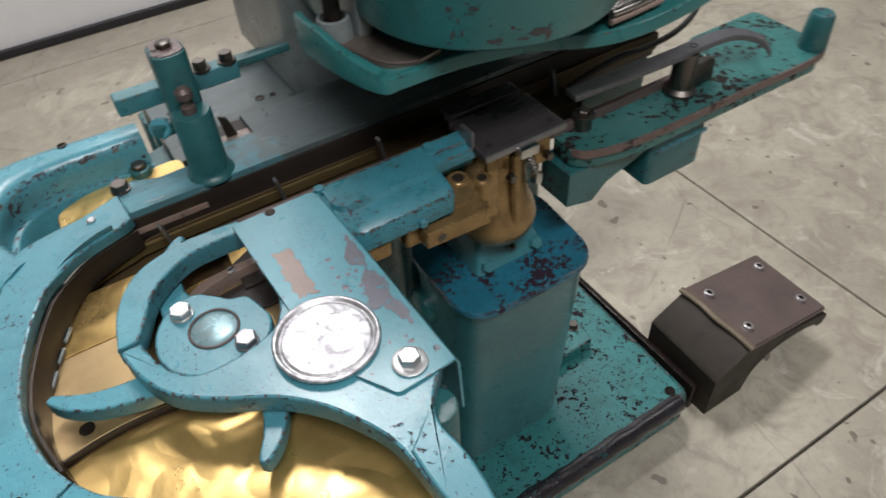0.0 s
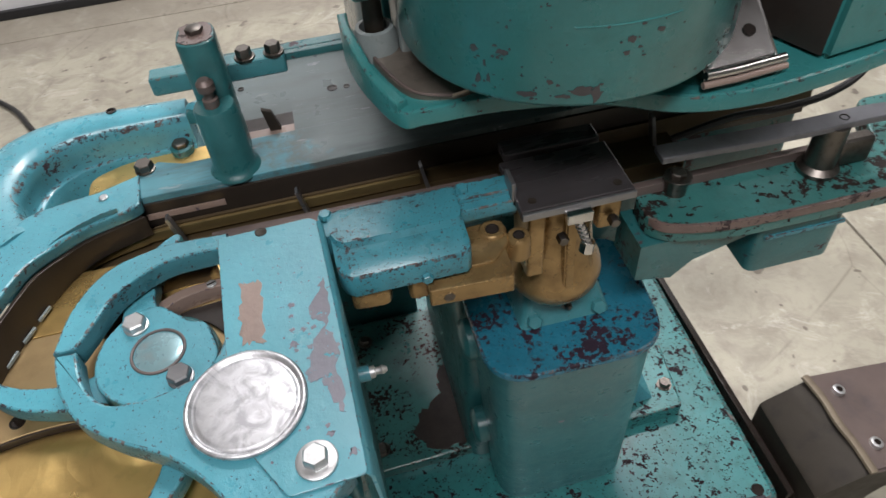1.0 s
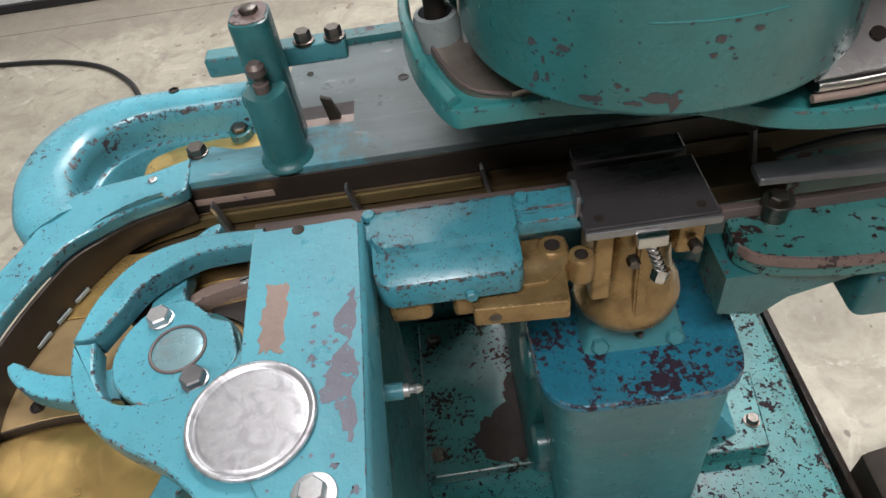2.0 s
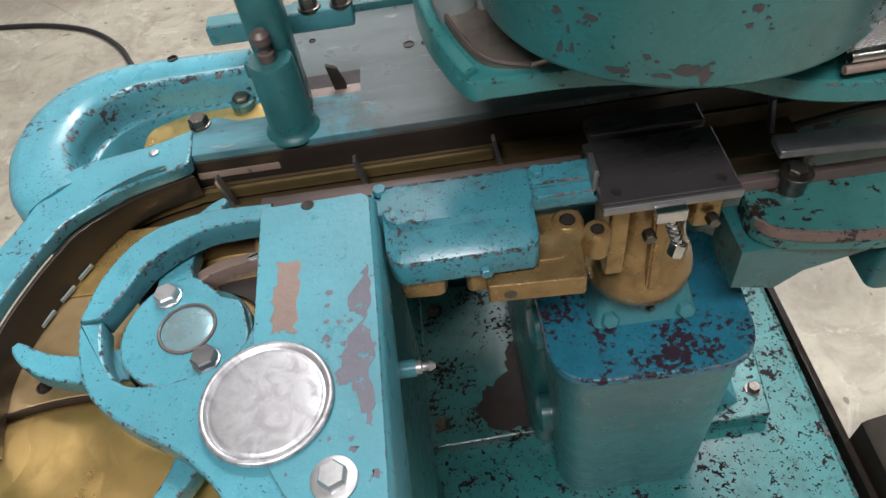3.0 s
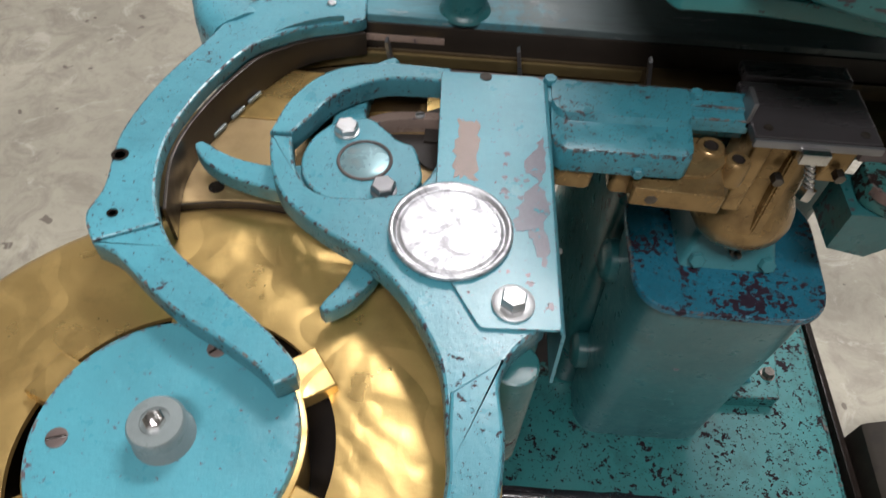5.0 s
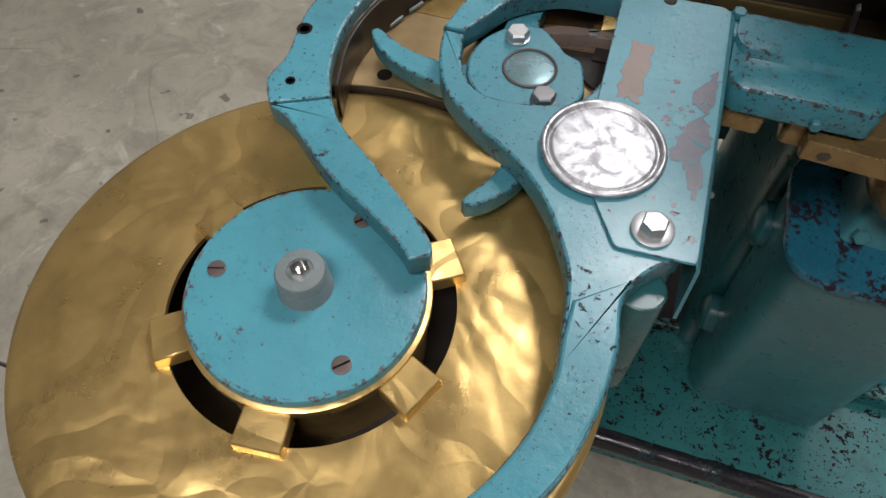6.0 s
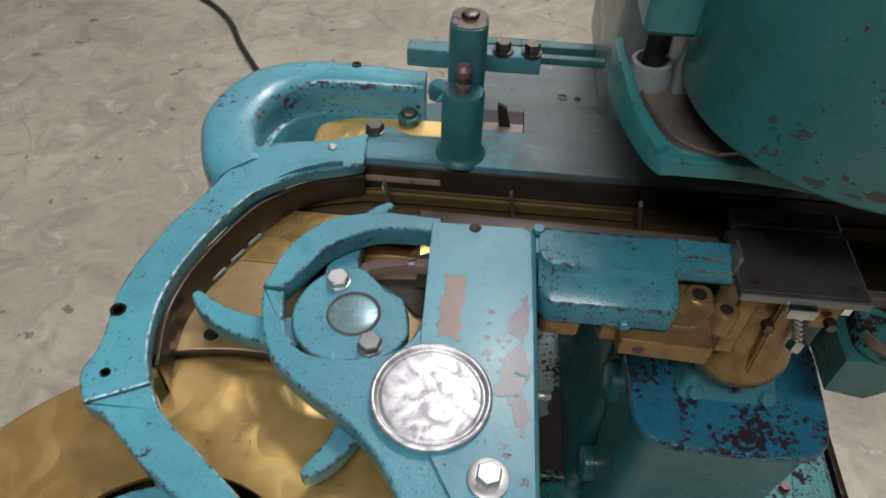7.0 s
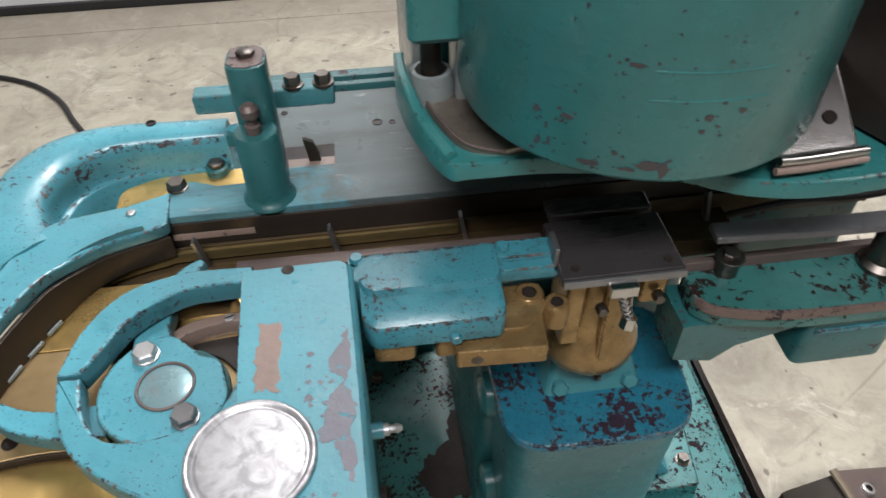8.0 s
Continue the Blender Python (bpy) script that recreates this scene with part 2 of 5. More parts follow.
concrete = concrete_material()
white_panel = plain_material("white_panel", (0.84, 0.85, 0.86), 0.45, 3, 0.06)
hall_paint = plain_material("hall_paint", (0.42, 0.42, 0.41), 0.7, 2, 0.1)
rubber = plain_material("black_rubber", (0.018, 0.018, 0.02), 0.5, 20, 0.3)
oil_edge = paint("oil_soaked_enamel", (0.018, 0.016, 0.020), under=(0.02, 0.06, 0.065), chips=0.60, scale=90, rough=0.15, dirt=0.8, shift=25, pits=0.66)
oil_black = plain_material("oil_sludge", (0.014, 0.010, 0.008), 0.18, 30, 0.4)
dust = plain_material("joint_dirt", (0.09, 0.08, 0.065), 0.9, 20, 0.4)


# ---- shape helpers ----
def spline(pts, n=6, closed=False):
    """A smooth line through the points."""
    out, k = [], len(pts)
    for i in range(k if closed else k - 1):
        p = [Vector(pts[(i + j) % k] if closed else pts[max(0, min(k - 1, i + j))]) for j in (-1, 0, 1, 2)]
        for s in range(n):
            t = s / n
            out.append(0.5 * (2 * p[1] + (p[2] - p[0]) * t + (2 * p[0] - 5 * p[1] + 4 * p[2] - p[3]) * t * t + (3 * p[1] - p[0] - 3 * p[2] + p[3]) * t ** 3))
    if not closed:
        out.append(Vector(pts[-1]))
    return [tuple(v) for v in out]


def round_poly(pts, r, n=5):
    """A polygon with its corners rounded to the radius r."""
    out, k = [], len(pts)
    for i in range(k):
        a, b, c = (Vector(pts[(i + j) % k]) for j in (-1, 0, 1))
        d0, d1 = (a - b), (c - b)
        q = min(r, d0.length * 0.45, d1.length * 0.45)
        p0, p1 = b + d0.normalized() * q, b + d1.normalized() * q
        for s in range(n + 1):
            t = s / n
            out.append(tuple(p0 * (1 - t) ** 2 + b * 2 * t * (1 - t) + p1 * t * t))
    return out


def ragged(pts, amp, seed, steps=4):
    """The outline broken up into a torn edge."""
    rnd, out, k = random.Random(seed), [], len(pts)
    for i in range(k):
        a, b = Vector(pts[i]), Vector(pts[(i + 1) % k])
        for q in range(steps):
            p = a.lerp(b, q / steps)
            out.append((p.x + rnd.uniform(-amp, amp), p.y + rnd.uniform(-amp, amp)))
    return out


def circle(x, y, r, n=32, a0=0.0):
    return [(x + r * math.cos(a0 + 2 * math.pi * i / n), y + r * math.sin(a0 + 2 * math.pi * i / n)) for i in range(n)]


def loft(bm, rings, caps=True):
    """Skin a row of equal rings of 3D points."""
    vs = [[bm.verts.new(p) for p in ring] for ring in rings]
    n = len(rings[0])
    for a, b in zip(vs, vs[1:]):
        for i in range(n):
            j = (i + 1) % n
            bm.faces.new((a[i], a[j], b[j], b[i]))
    if caps:
        bm.faces.new(list(reversed(vs[0])))
        bm.faces.new(vs[-1])
    return bm


def shrink(pts, d):
    """The outline moved inwards by d."""
    k, out = len(pts), []
    area = sum(pts[i][0] * pts[(i + 1) % k][1] - pts[(i + 1) % k][0] * pts[i][1] for i in range(k))
    s = 1 if area > 0 else -1
    for i in range(k):
        a, b, c = (Vector(pts[(i + j) % k][:2]) for j in (-1, 0, 1))
        n1, n2 = Vector((-(b - a).y, (b - a).x)), Vector((-(c - b).y, (c - b).x))
        m = (n1.normalized() if n1.length else n1) + (n2.normalized() if n2.length else n2)
        if m.length > 1e-6:
            m = m.normalized()
        out.append((b.x + s * m.x * d, b.y + s * m.y * d))
    return out


def prism(bm, pts, z0, z1, bevel=0.002):
    """An upright plate of the outline with its top and bottom edges eased."""
    inner = shrink(pts, bevel)
    mid = shrink(pts, bevel * 0.3)
    had = len(bm.faces)
    rings = [[(x, y, z0 + bevel) for x, y in pts], [(x, y, z1 - bevel) for x, y in pts],
             [(x, y, z1 - bevel * 0.3) for x, y in mid], [(x, y, z1) for x, y in inner]]
    rings = [[(x, y, z0) for x, y in inner]] + rings
    loft(bm, rings)
    bm.faces.ensure_lookup_table()
    # Upright faces take slot 2, where SIDES puts the shaded coat.
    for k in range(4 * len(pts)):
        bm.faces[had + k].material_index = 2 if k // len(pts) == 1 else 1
    return bm


def block(bm, x0, x1, y0, y1, z0, z1, bevel=0.002, m=None):
    made = bmesh.new()
    prism(made, round_poly([(x0, y0), (x1, y0), (x1, y1), (x0, y1)], bevel * 1.2, 3), z0, z1, bevel)
    return merge(bm, made, m)


def merge(bm, made, m=None):
    """Add one bmesh to another, moved by m."""
    back = {}
    for v in made.verts:
        back[v] = bm.verts.new(m @ v.co if m else v.co)
    for f in made.faces:
        bm.faces.new([back[v] for v in f.verts]).material_index = f.material_index
    made.free()
    return bm


def lathe(bm, x, y, profile, n=40, m=None):
    """Turn a profile of (radius, height) about an upright axis."""
    made = bmesh.new()
    rings = [[(x + r * math.cos(2 * math.pi * i / n), y + r * math.sin(2 * math.pi * i / n), z) for i in range(n)] for r, z in profile]
    loft(made, rings)
    return merge(bm, made, m)


def tube(bm, pts, r, n=10, flat=1.0):
    """A round bar along a line of 3D points."""
    rings = []
    for i, p in enumerate(pts):
        d = Vector(pts[min(i + 1, len(pts) - 1)]) - Vector(pts[max(i - 1, 0)])
        side = d.cross(Vector((0, 0, 1)))
        side = side.normalized() if side.length > 1e-6 else Vector((1, 0, 0))
        up = side.cross(d).normalized()
        rings.append([tuple(Vector(p) + side * r * math.cos(a) + up * r * flat * math.sin(a)) for a in (2 * math.pi * k / n for k in range(n))])
    return loft(bm, rings)


def hexbolt(bm, x, y, z, r, h, m=None, a0=0.2):
    """A hexagon head with a chamfered top."""
    made = bmesh.new()
    rows = [(r, 0), (r, h * 0.84), (r * 0.87, h)]
    loft(made, [[(x + q * math.cos(a0 + math.pi * i / 3), y + q * math.sin(a0 + math.pi * i / 3), z + k) for i in range(6)] for q, k in rows])
    return merge(bm, made, m)


def mesh_of(name, bm, mat, smooth=40):
    bmesh.ops.recalc_face_normals(bm, faces=bm.faces[:])
    lim = radians(smooth)
    for f in bm.faces:
        f.smooth = True
    for e in bm.edges:
        e.smooth = len(e.link_faces) == 2 and e.calc_face_angle(0) < lim and max(len(f.verts) for f in e.link_faces) < 7
    data = bpy.data.meshes.new(name)
    bm.to_mesh(data)
    bm.free()
    data.materials.append(mat)
    data.materials.append(EDGES.get(mat.name, mat))
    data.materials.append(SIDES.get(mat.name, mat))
    return data


def thing(name, at, label, category, group=""):
    ob = new(name)
    ob.empty_display_size = 0.02
    ob.location = at
    return tagged(ob, label, category, group)


def part(name, bm, mat, parent, label="", smooth=40):
    ob = new(name, mesh_of(name, bm, mat, smooth))
    ob.parent = parent
    at, up = Vector(parent.location), parent.parent
    while up:
        at, up = at + Vector(up.location), up.parent
    ob.matrix_parent_inverse = Matrix.Translation(-at) if parent.type == "EMPTY" else Matrix.Identity(4)
    return tagged(ob, label)


def solo(name, bm, mat, label, category="", group="", kind="", smooth=40):
    return tagged(new(name, mesh_of(name, bm, mat, smooth)), label, category, group, kind)


def B():
    return bmesh.new()


# ---- hall ----
FLOOR, TOP = -0.03, 0.860

bm = B()
block(bm, -6, 6, -5, 2.9, FLOOR - 0.2, FLOOR - 0.012, 0.002)
floor = solo("floor", bm, dust, "worn beige concrete workshop floor with stains and saw-cut joints", "floor", kind="structure")
for x0, x1 in ((-6, 1.292), (1.299, 6)):
    for y0, y1 in ((-5, -0.284), (-0.277, 2.300), (2.304, 2.9)):
        slab = B()
        block(slab, x0, x1, y0, y1, FLOOR - 0.013, FLOOR, 0.0015)
        part("slab", slab, concrete, floor)

bm = B()
block(bm, -6, 6, 2.52, 2.72, FLOOR, 4.2, 0.004)
wall = solo("wall_north", bm, white_panel, "smooth white panel wall of the workshop", "wall", kind="structure")
bm = B()
block(bm, -6, 6, 2.495, 2.518, FLOOR, FLOOR + 0.035, 0.004)
part("baseboard", bm, rubber, wall, "black rubber strip at the wall's foot")
for name, box in (("wall_south", (-6, 6, -5.2, -5.0)), ("wall_east", (6.0, 6.2, -5, 2.9)), ("wall_west", (-6.2, -6.0, -5, 2.9))):
    bm = B()
    block(bm, *box, FLOOR, 4.2, 0.004)
    solo(name, bm, hall_paint, "plain painted workshop wall", "wall", kind="structure")
bm = B()
block(bm, -6.2, 6.2, -5.2, 2.9, 4.2, 4.3, 0.004)
solo("ceiling", bm, hall_paint, "plain painted workshop ceiling", "ceiling", kind="structure")

bm = B()
line = spline([(-1.9, 2.10), (-1.55, 2.06), (-1.28, 2.015), (-1.085, 1.93), (-0.95, 1.80), (-0.87, 1.66), (-0.78, 1.525), (-0.66, 1.36), (-0.45, 1.15)], 8)
tube(bm, [(x, y, FLOOR + 0.009) for x, y in line], 0.009, 10)
solo("floor_cable", bm, rubber, "black rubber power cable lying curved on the concrete floor", "cable")

# ---- machine base ----
base = thing("machine_base", (0.3, 0.2, FLOOR), "heavy cast machine base, chipped green enamel, oily at the front edge", "machine base")
bm = B()
prism(bm, round_poly([(-0.20, -0.092), (0.705, -0.092), (0.722, 0.62), (-0.20, 0.62)], 0.03), FLOOR, 0.062, 0.014)
plate_base = part("base_plate", bm, green_base, base)
bm = B()
block(bm, 0.724, 0.738, -0.08, 0.62, FLOOR, 0.048, 0.003)
part("edge_bar", bm, oil_black, base, "black oily bar along the base's edge")
bm = B()
lump = [(-0.15 + 0.011 * k, -0.083 + 0.0022 * noise.noise((k * 0.31, 1, 0)), 0.0455 + 0.0022 * noise.noise((k * 0.23, 5, 0))) for k in range(76)]
tube(bm, lump, 0.0205, 16)
part("oily_edge", bm, oil_edge, base, "black oil-soaked rounded front edge")
for x, y in ((0.67, -0.062), (0.67, 0.52)):
    bm = B()
    lathe(bm, x, y, [(0.011, 0.0605), (0.011, 0.0632), (0.009, 0.0632), (0.0085, 0.0625)], 20)
    part("bolt_hole", bm, oil_black, base, "dark fixing hole")

pad = thing("column_foot", (0.1, 0.3, 0.062), "chipped green cast foot plate with bolts and oil stain", "foot plate")
bm = B()
prism(bm, round_poly([(0.018, 0.134), (0.225, 0.140), (0.225, 0.48), (0.018, 0.48)], 0.012), 0.062, 0.090, 0.004)
part("plate", bm, oily_green, pad)
bm = B()
prism(bm, ragged([(0.105, 0.20), (0.13, 0.155), (0.221, 0.145), (0.223, 0.26), (0.221, 0.36), (0.185, 0.33), (0.165, 0.26), (0.125, 0.235)], 0.0055, 9, 6), 0.0895, 0.0908, 0.0003)
part("oil_stain", bm, oil_shade_black, pad, "black pool of old oil")
for x, y in ((0.040, 0.178), (0.048, 0.430)):
    bm = B()
    lathe(bm, x, y, [(0.015, 0.089), (0.015, 0.092), (0.013, 0.092)], 20)
    hexbolt(bm, x, y, 0.092, 0.0105, 0.009)
    part("bolt", bm, bolt_dark, pad)

pad2 = thing("bolted_pedestal", (0.53, 0.16, 0.062), "small green cast foot with one bolt on the base", "foot plate")
bm = B()
prism(bm, round_poly([(0.40, 0.105), (0.607, 0.110), (0.628, 0.26), (0.40, 0.27)], 0.008), 0.062, 0.098, 0.004)
part("plate", bm, green_base, pad2)
bm = B()
loft(bm, [[(0.42, 0.135, 0.097), (0.56, 0.140, 0.097), (0.57, 0.25, 0.097), (0.42, 0.25, 0.097)], [(0.42, 0.15, 0.20), (0.50, 0.15, 0.20), (0.51, 0.24, 0.20), (0.42, 0.24, 0.20)]])
part("gusset", bm, teal_bright, pad2)
bm = B()
lathe(bm, 0.593, 0.160, [(0.014, 0.097), (0.014, 0.100), (0.012, 0.100)], 20)
hexbolt(bm, 0.593, 0.160, 0.100, 0.011, 0.011)
part("bolt", bm, bolt_dark, pad2)

# main upright column behind the housing, carrying the bed and the head
column = thing("machine_column", (0.3, 0.3, 0.062), "tall cast machine column in dark teal and grey enamel", "machine column")
bm = B()
prism(bm, round_poly([(0.196, 0.13), (0.46, 0.13), (0.46, 0.52), (0.196, 0.52)], 0.03), 0.062, 0.775, 0.006)
part("lower_body", bm, teal_deep, column)
bm = B()
prism(bm, round_poly([(0.135, 0.245), (0.50, 0.245), (0.50, 0.50), (0.135, 0.50)], 0.03), 0.80, 1.55, 0.006)
part("upper_body", bm, grey_column, column)

# pedestal housing in front of the column
house = thing("gear_housing", (0.31, 0.03, 0.062), "tapered teal gear housing with a chipped blue flat lid", "machine housing")
top = round_poly([(0.193, -0.055), (0.412, -0.058), (0.426, 0.13), (0.193, 0.13)], 0.055, 8)
low = round_poly([(0.232, 0.034), (0.462, 0.034), (0.470, 0.16), (0.232, 0.16)], 0.05, 8)
bm = B()
rings = []
for k in range(7):
    t = k / 6
    rings.append([(b[0] + (a[0] - b[0]) * t, b[1] + (a[1] - b[1]) * t, 0.062 + (0.596 - 0.062) * t) for a, b in zip(shrink(top, 0.007), low)])
loft(bm, rings)
part("shell", bm, teal_house, house)
bm = B()
prism(bm, top, 0.594, 0.606, 0.003)
part("lid", bm, blue_top, house, "blue enamelled lid chipped to dark primer")
bm = B()
loft(bm, [[(x, y, 0.605) for x, y in round_poly([(0.248, 0.008), (0.362, 0.008), (0.362, 0.10), (0.248, 0.10)], 0.008, 3)],
          [(x, y, 0.64) for x, y in round_poly([(0.258, 0.024), (0.352, 0.024), (0.352, 0.10), (0.258, 0.10)], 0.012, 3)],
          [(x, y, 0.66) for x, y in round_poly([(0.268, 0.034), (0.342, 0.034), (0.342, 0.10), (0.268, 0.10)], 0.012, 3)]])
lug = part("bearing_lug", bm, teal_house, house)
for x in (0.265, 0.346):
    bm = B()
    hexbolt(bm, 0, 0, 0, 0.0095, 0.008, pose(x, 0.012, 0.617, 62))
    part("bolt", bm, teal_house, lug)
bm = B()
lathe(bm, 0, 0, [(0.006, 0), (0.006, 0.006), (0.004, 0.007), (0.004, 0.011), (0.0045, 0.013), (0.002, 0.017)], 14, pose(0.306, 0.018, 0.628, 60))
part("grease_nipple", bm, bolt_dark, lug, "oily steel grease nipple")
bm = B()
lathe(bm, 0, 0, [(0.030, 0.0), (0.030, 0.02), (0.024, 0.026), (0.01, 0.028)], 24, pose(0.215, 0.09, 0.50, 0, -90))
part("side_cover", bm, teal_deep, house)
bm = B()
lathe(bm, 0, 0, [(0.030, 0.0), (0.030, 0.02), (0.024, 0.026), (0.01, 0.028)], 24, pose(0.225, 0.10, 0.24, 0, -90))
part("side_cover", bm, teal_deep, house)
for x, z in ((0.358, 0.494), (0.30, 0.42), (0.367, 0.40)):
    bm = B()
    y = 0.034 + (-0.048 - 0.034) * (z - 0.062) / 0.534
    prism(bm, spline([(-0.005, -0.004), (0.002, -0.006), (0.005, 0.0), (0.001, 0.006), (-0.004, 0.003)], 3, True), -0.0006, 0.0006, 0.0002)
    for v in bm.verts:
        v.co = pose(x, y + 0.0005, z, 81) @ v.co
    part("paint_chip", bm, grey_patch, house)

# steel step box beside the base
foot = thing("steel_step_box", (0.9, 0.0, FLOOR), "welded mill-scale steel box with four socket screws on its sloping top", "steel box")


def quad_block(corners, thick_down):
    """A plate whose top has the four given corners, reaching down to the floor or by a thickness."""
    made = bmesh.new()
    lower = [(x, y, FLOOR) if thick_down is None else (x, y, z - thick_down) for x, y, z in corners]
    loft(made, [lower, list(corners)])
    bmesh.ops.bevel(made, geom=made.edges[:], offset=0.004, segments=2, affect="EDGES")
    return made


side_line = ([(0.744, FLOOR), (0.744, 0.086), (0.752, 0.094), (0.828, 0.134), (0.836, 0.128)]
             + spline([(1.060, 0.080), (1.090, 0.072), (1.100, 0.056), (1.094, 0.036)], 4)
             + spline([(1.078, 0.036), (1.066, 0.050), (1.020, 0.066), (0.950, 0.070), (0.900, 0.056), (0.868, 0.024), (0.856, FLOOR)], 4))
bm = B()
loft(bm, [[(x, y, z + 0.0105 * (y + 0.11) / 0.19) if z > FLOOR else (x, y, z) for x, z in side_line] for y in (-0.110, 0.074)])
bmesh.ops.bevel(bm, geom=[e for e in bm.edges if len(e.link_faces) == 2 and e.calc_face_angle(0) > 0.4], offset=0.003, segments=2, affect="EDGES")
part("body", bm, steel_rust, foot)
part("top_plate", quad_block([(0.832, -0.112, 0.140), (1.095, -0.105, 0.086), (1.090, 0.088, 0.096), (0.822, 0.079, 0.150)], 0.012), steel_rust_top, foot, "rusty brown steel top plate")
bm = B()
tube(bm, spline([(0.8315, -0.113, 0.139), (0.831, -0.06, 0.1425), (0.826, -0.02, 0.1455), (0.8285, 0.03, 0.1465), (0.8215, 0.079, 0.150)], 8), 0.0085, 8, 0.6)
part("weld", bm, weld, foot, "grey weld seam")
for x, y, z in ((0.866, 0.040, 0.140), (0.868, -0.066, 0.1345), (1.052, 0.052, 0.1015), (1.054, -0.062, 0.0965)):
    bm = B()
    lathe(bm, 0, 0, [(0.011, -0.002), (0.011, 0.007), (0.0095, 0.008), (0.006, 0.008), (0.0055, 0.003)], 18, pose(x, y, z, 0, 11.6))
    screw = part("socket_screw", bm, zinc, foot, "bright socket head screw")
    bm = B()
    lathe(bm, 0, 0, [(0.0058, 0.004), (0.0058, 0.0084), (0.005, 0.0085)], 6, pose(x, y, z, 0, 11.6))
    part("socket", bm, oil_black, screw)

# ---- table under the feed ----
table = thing("feed_table", (-0.1, 0.0, 0.70), "teal cast feed table faced with worn brass sheets", "machine table")
bm = B()
DX, DY, DR = -0.187, -0.327, 0.2125
arc = [(DX + DR * math.cos(a), DY + DR * math.sin(a)) for a in (radians(112 - 3.2 * i) for i in range(25))]
prism(bm, arc + [(0.046, -0.2045), (0.046, 0.06), (-0.215, 0.06), (-0.268, -0.02)], 0.745, 0.8045, 0.0006)
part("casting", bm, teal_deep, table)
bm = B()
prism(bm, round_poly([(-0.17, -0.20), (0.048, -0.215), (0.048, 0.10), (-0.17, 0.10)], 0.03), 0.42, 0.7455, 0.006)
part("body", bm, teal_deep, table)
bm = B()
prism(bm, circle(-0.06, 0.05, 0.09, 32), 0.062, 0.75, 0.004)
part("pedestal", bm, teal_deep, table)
bm = B()
tube(bm, [(0.040, -0.094, 0.748), (0.066, -0.094, 0.748)], 0.0075, 12)
part("grease_pipe", bm, teal_bright, table)
bm = B()
lathe(bm, 0, 0, [(0.0058, 0.0), (0.0058, 0.005), (0.0036, 0.006), (0.0036, 0.010), (0.0046, 0.012), (0.0022, 0.017)], 14, pose(0.0655, -0.094, 0.748, 0, 90))
part("grease_nipple", bm, zinc, table, "bright grease nipple")
bm = B()
prism(bm, arc + [(0.0, -0.016), (-0.262, -0.016), (-0.272, -0.07)], 0.8045, 0.809, 0.0008)
part("brass_sheet", bm, brass_flat, table, "dull flat brass sheet")
bm = B()
prism(bm, arc + [(DX + (DR - 0.0016) * math.cos(a), DY + (DR - 0.0016) * math.sin(a)) for a in (radians(112 - 3.2 * i) for i in reversed(range(25)))], 0.796, 0.8084, 0.0003)
part("seam", bm, oil_shade_black, table, "black gap along the sheet's curved edge")
bm = B()
prism(bm, [(-0.262, -0.0145), (0.0, -0.0145), (0.0, 0.054), (-0.20, 0.056), (-0.235, 0.03)], 0.8045, 0.809, 0.0008)
part("brass_sheet", bm, brass, table, "bright creased brass sheet")
bm = B()
lathe(bm, -0.218, -0.102, [(0.0066, 0.808), (0.0066, 0.8096), (0.0052, 0.8096), (0.0045, 0.8092)], 20)
part("screw_hole", bm, oil_black, table, "dark countersunk hole")

# ---- feed turret ----
turret = thing("feed_turret", (DX, DY, 0.70), "round brass feed dish with a teal centre disc and hub", "feed turret")
bm = B()
N = 120
rows = []
for r, z in ((0.1025, 0.8085), (0.116, 0.8095), (0.135, 0.8085), (0.155, 0.8075), (0.172, 0.8078), (0.190, 0.806), (0.205, 0.8035), (0.2105, 0.801), (0.2120, 0.796), (0.2120, 0.775), (0.2105, 0.775), (0.209, 0.797), (0.19, 0.802), (0.1025, 0.804)):
    ring = []
    for i in range(N):
        a = 2 * math.pi * i / N
        w = 0.0011 * noise.noise((math.cos(a) * 2.6, math.sin(a) * 2.6, r * 22)) if 0.11 < r < 0.208 else 0
        ring.append((DX + r * math.cos(a), DY + r * math.sin(a), z + w))
    rows.append(ring)
vs = [[bm.verts.new(p) for p in ring] for ring in rows]
for a, b in zip(vs, vs[1:] + vs[:1]):
    for i in range(N):
        bm.faces.new((a[i], a[(i + 1) % N], b[(i + 1) % N], b[i]))
dish = part("dish", bm, brass, turret, "", 60)
# Bowl coloured black to put shade beneath the dish slots.
bm = B()
lathe(bm, DX, DY, [(0.06, 0.69), (0.14, 0.70), (0.20, 0.745), (0.205, 0.776), (0.19, 0.776), (0.12, 0.752), (0.01, 0.752)], 64)
part("bowl", bm, oil_shade_black, turret, "bowl coloured black for the shade under the slots")
bm = B()
lathe(bm, DX, DY, [(0.0800, 0.750), (0.0800, 0.8165), (0.0855, 0.8165), (0.0855, 0.8240), (0.0830, 0.8250), (0.02, 0.8250)], 64)
part("inner_ring", bm, brass, turret)
DZ = 0.8335
bm = B()
lathe(bm, DX, DY, [(0.0822, DZ - 0.0085), (0.0822, DZ - 0.0022), (0.0812, DZ - 0.0005), (0.0790, DZ - 0.0001), (0.03, DZ), (0.001, DZ)], 72)
bm.faces.ensure_lookup_table()
for k in range(72, 216):
    bm.faces[k].material_index = 1
disc = part("centre_disc", bm, teal_plate, turret)
bm = B()
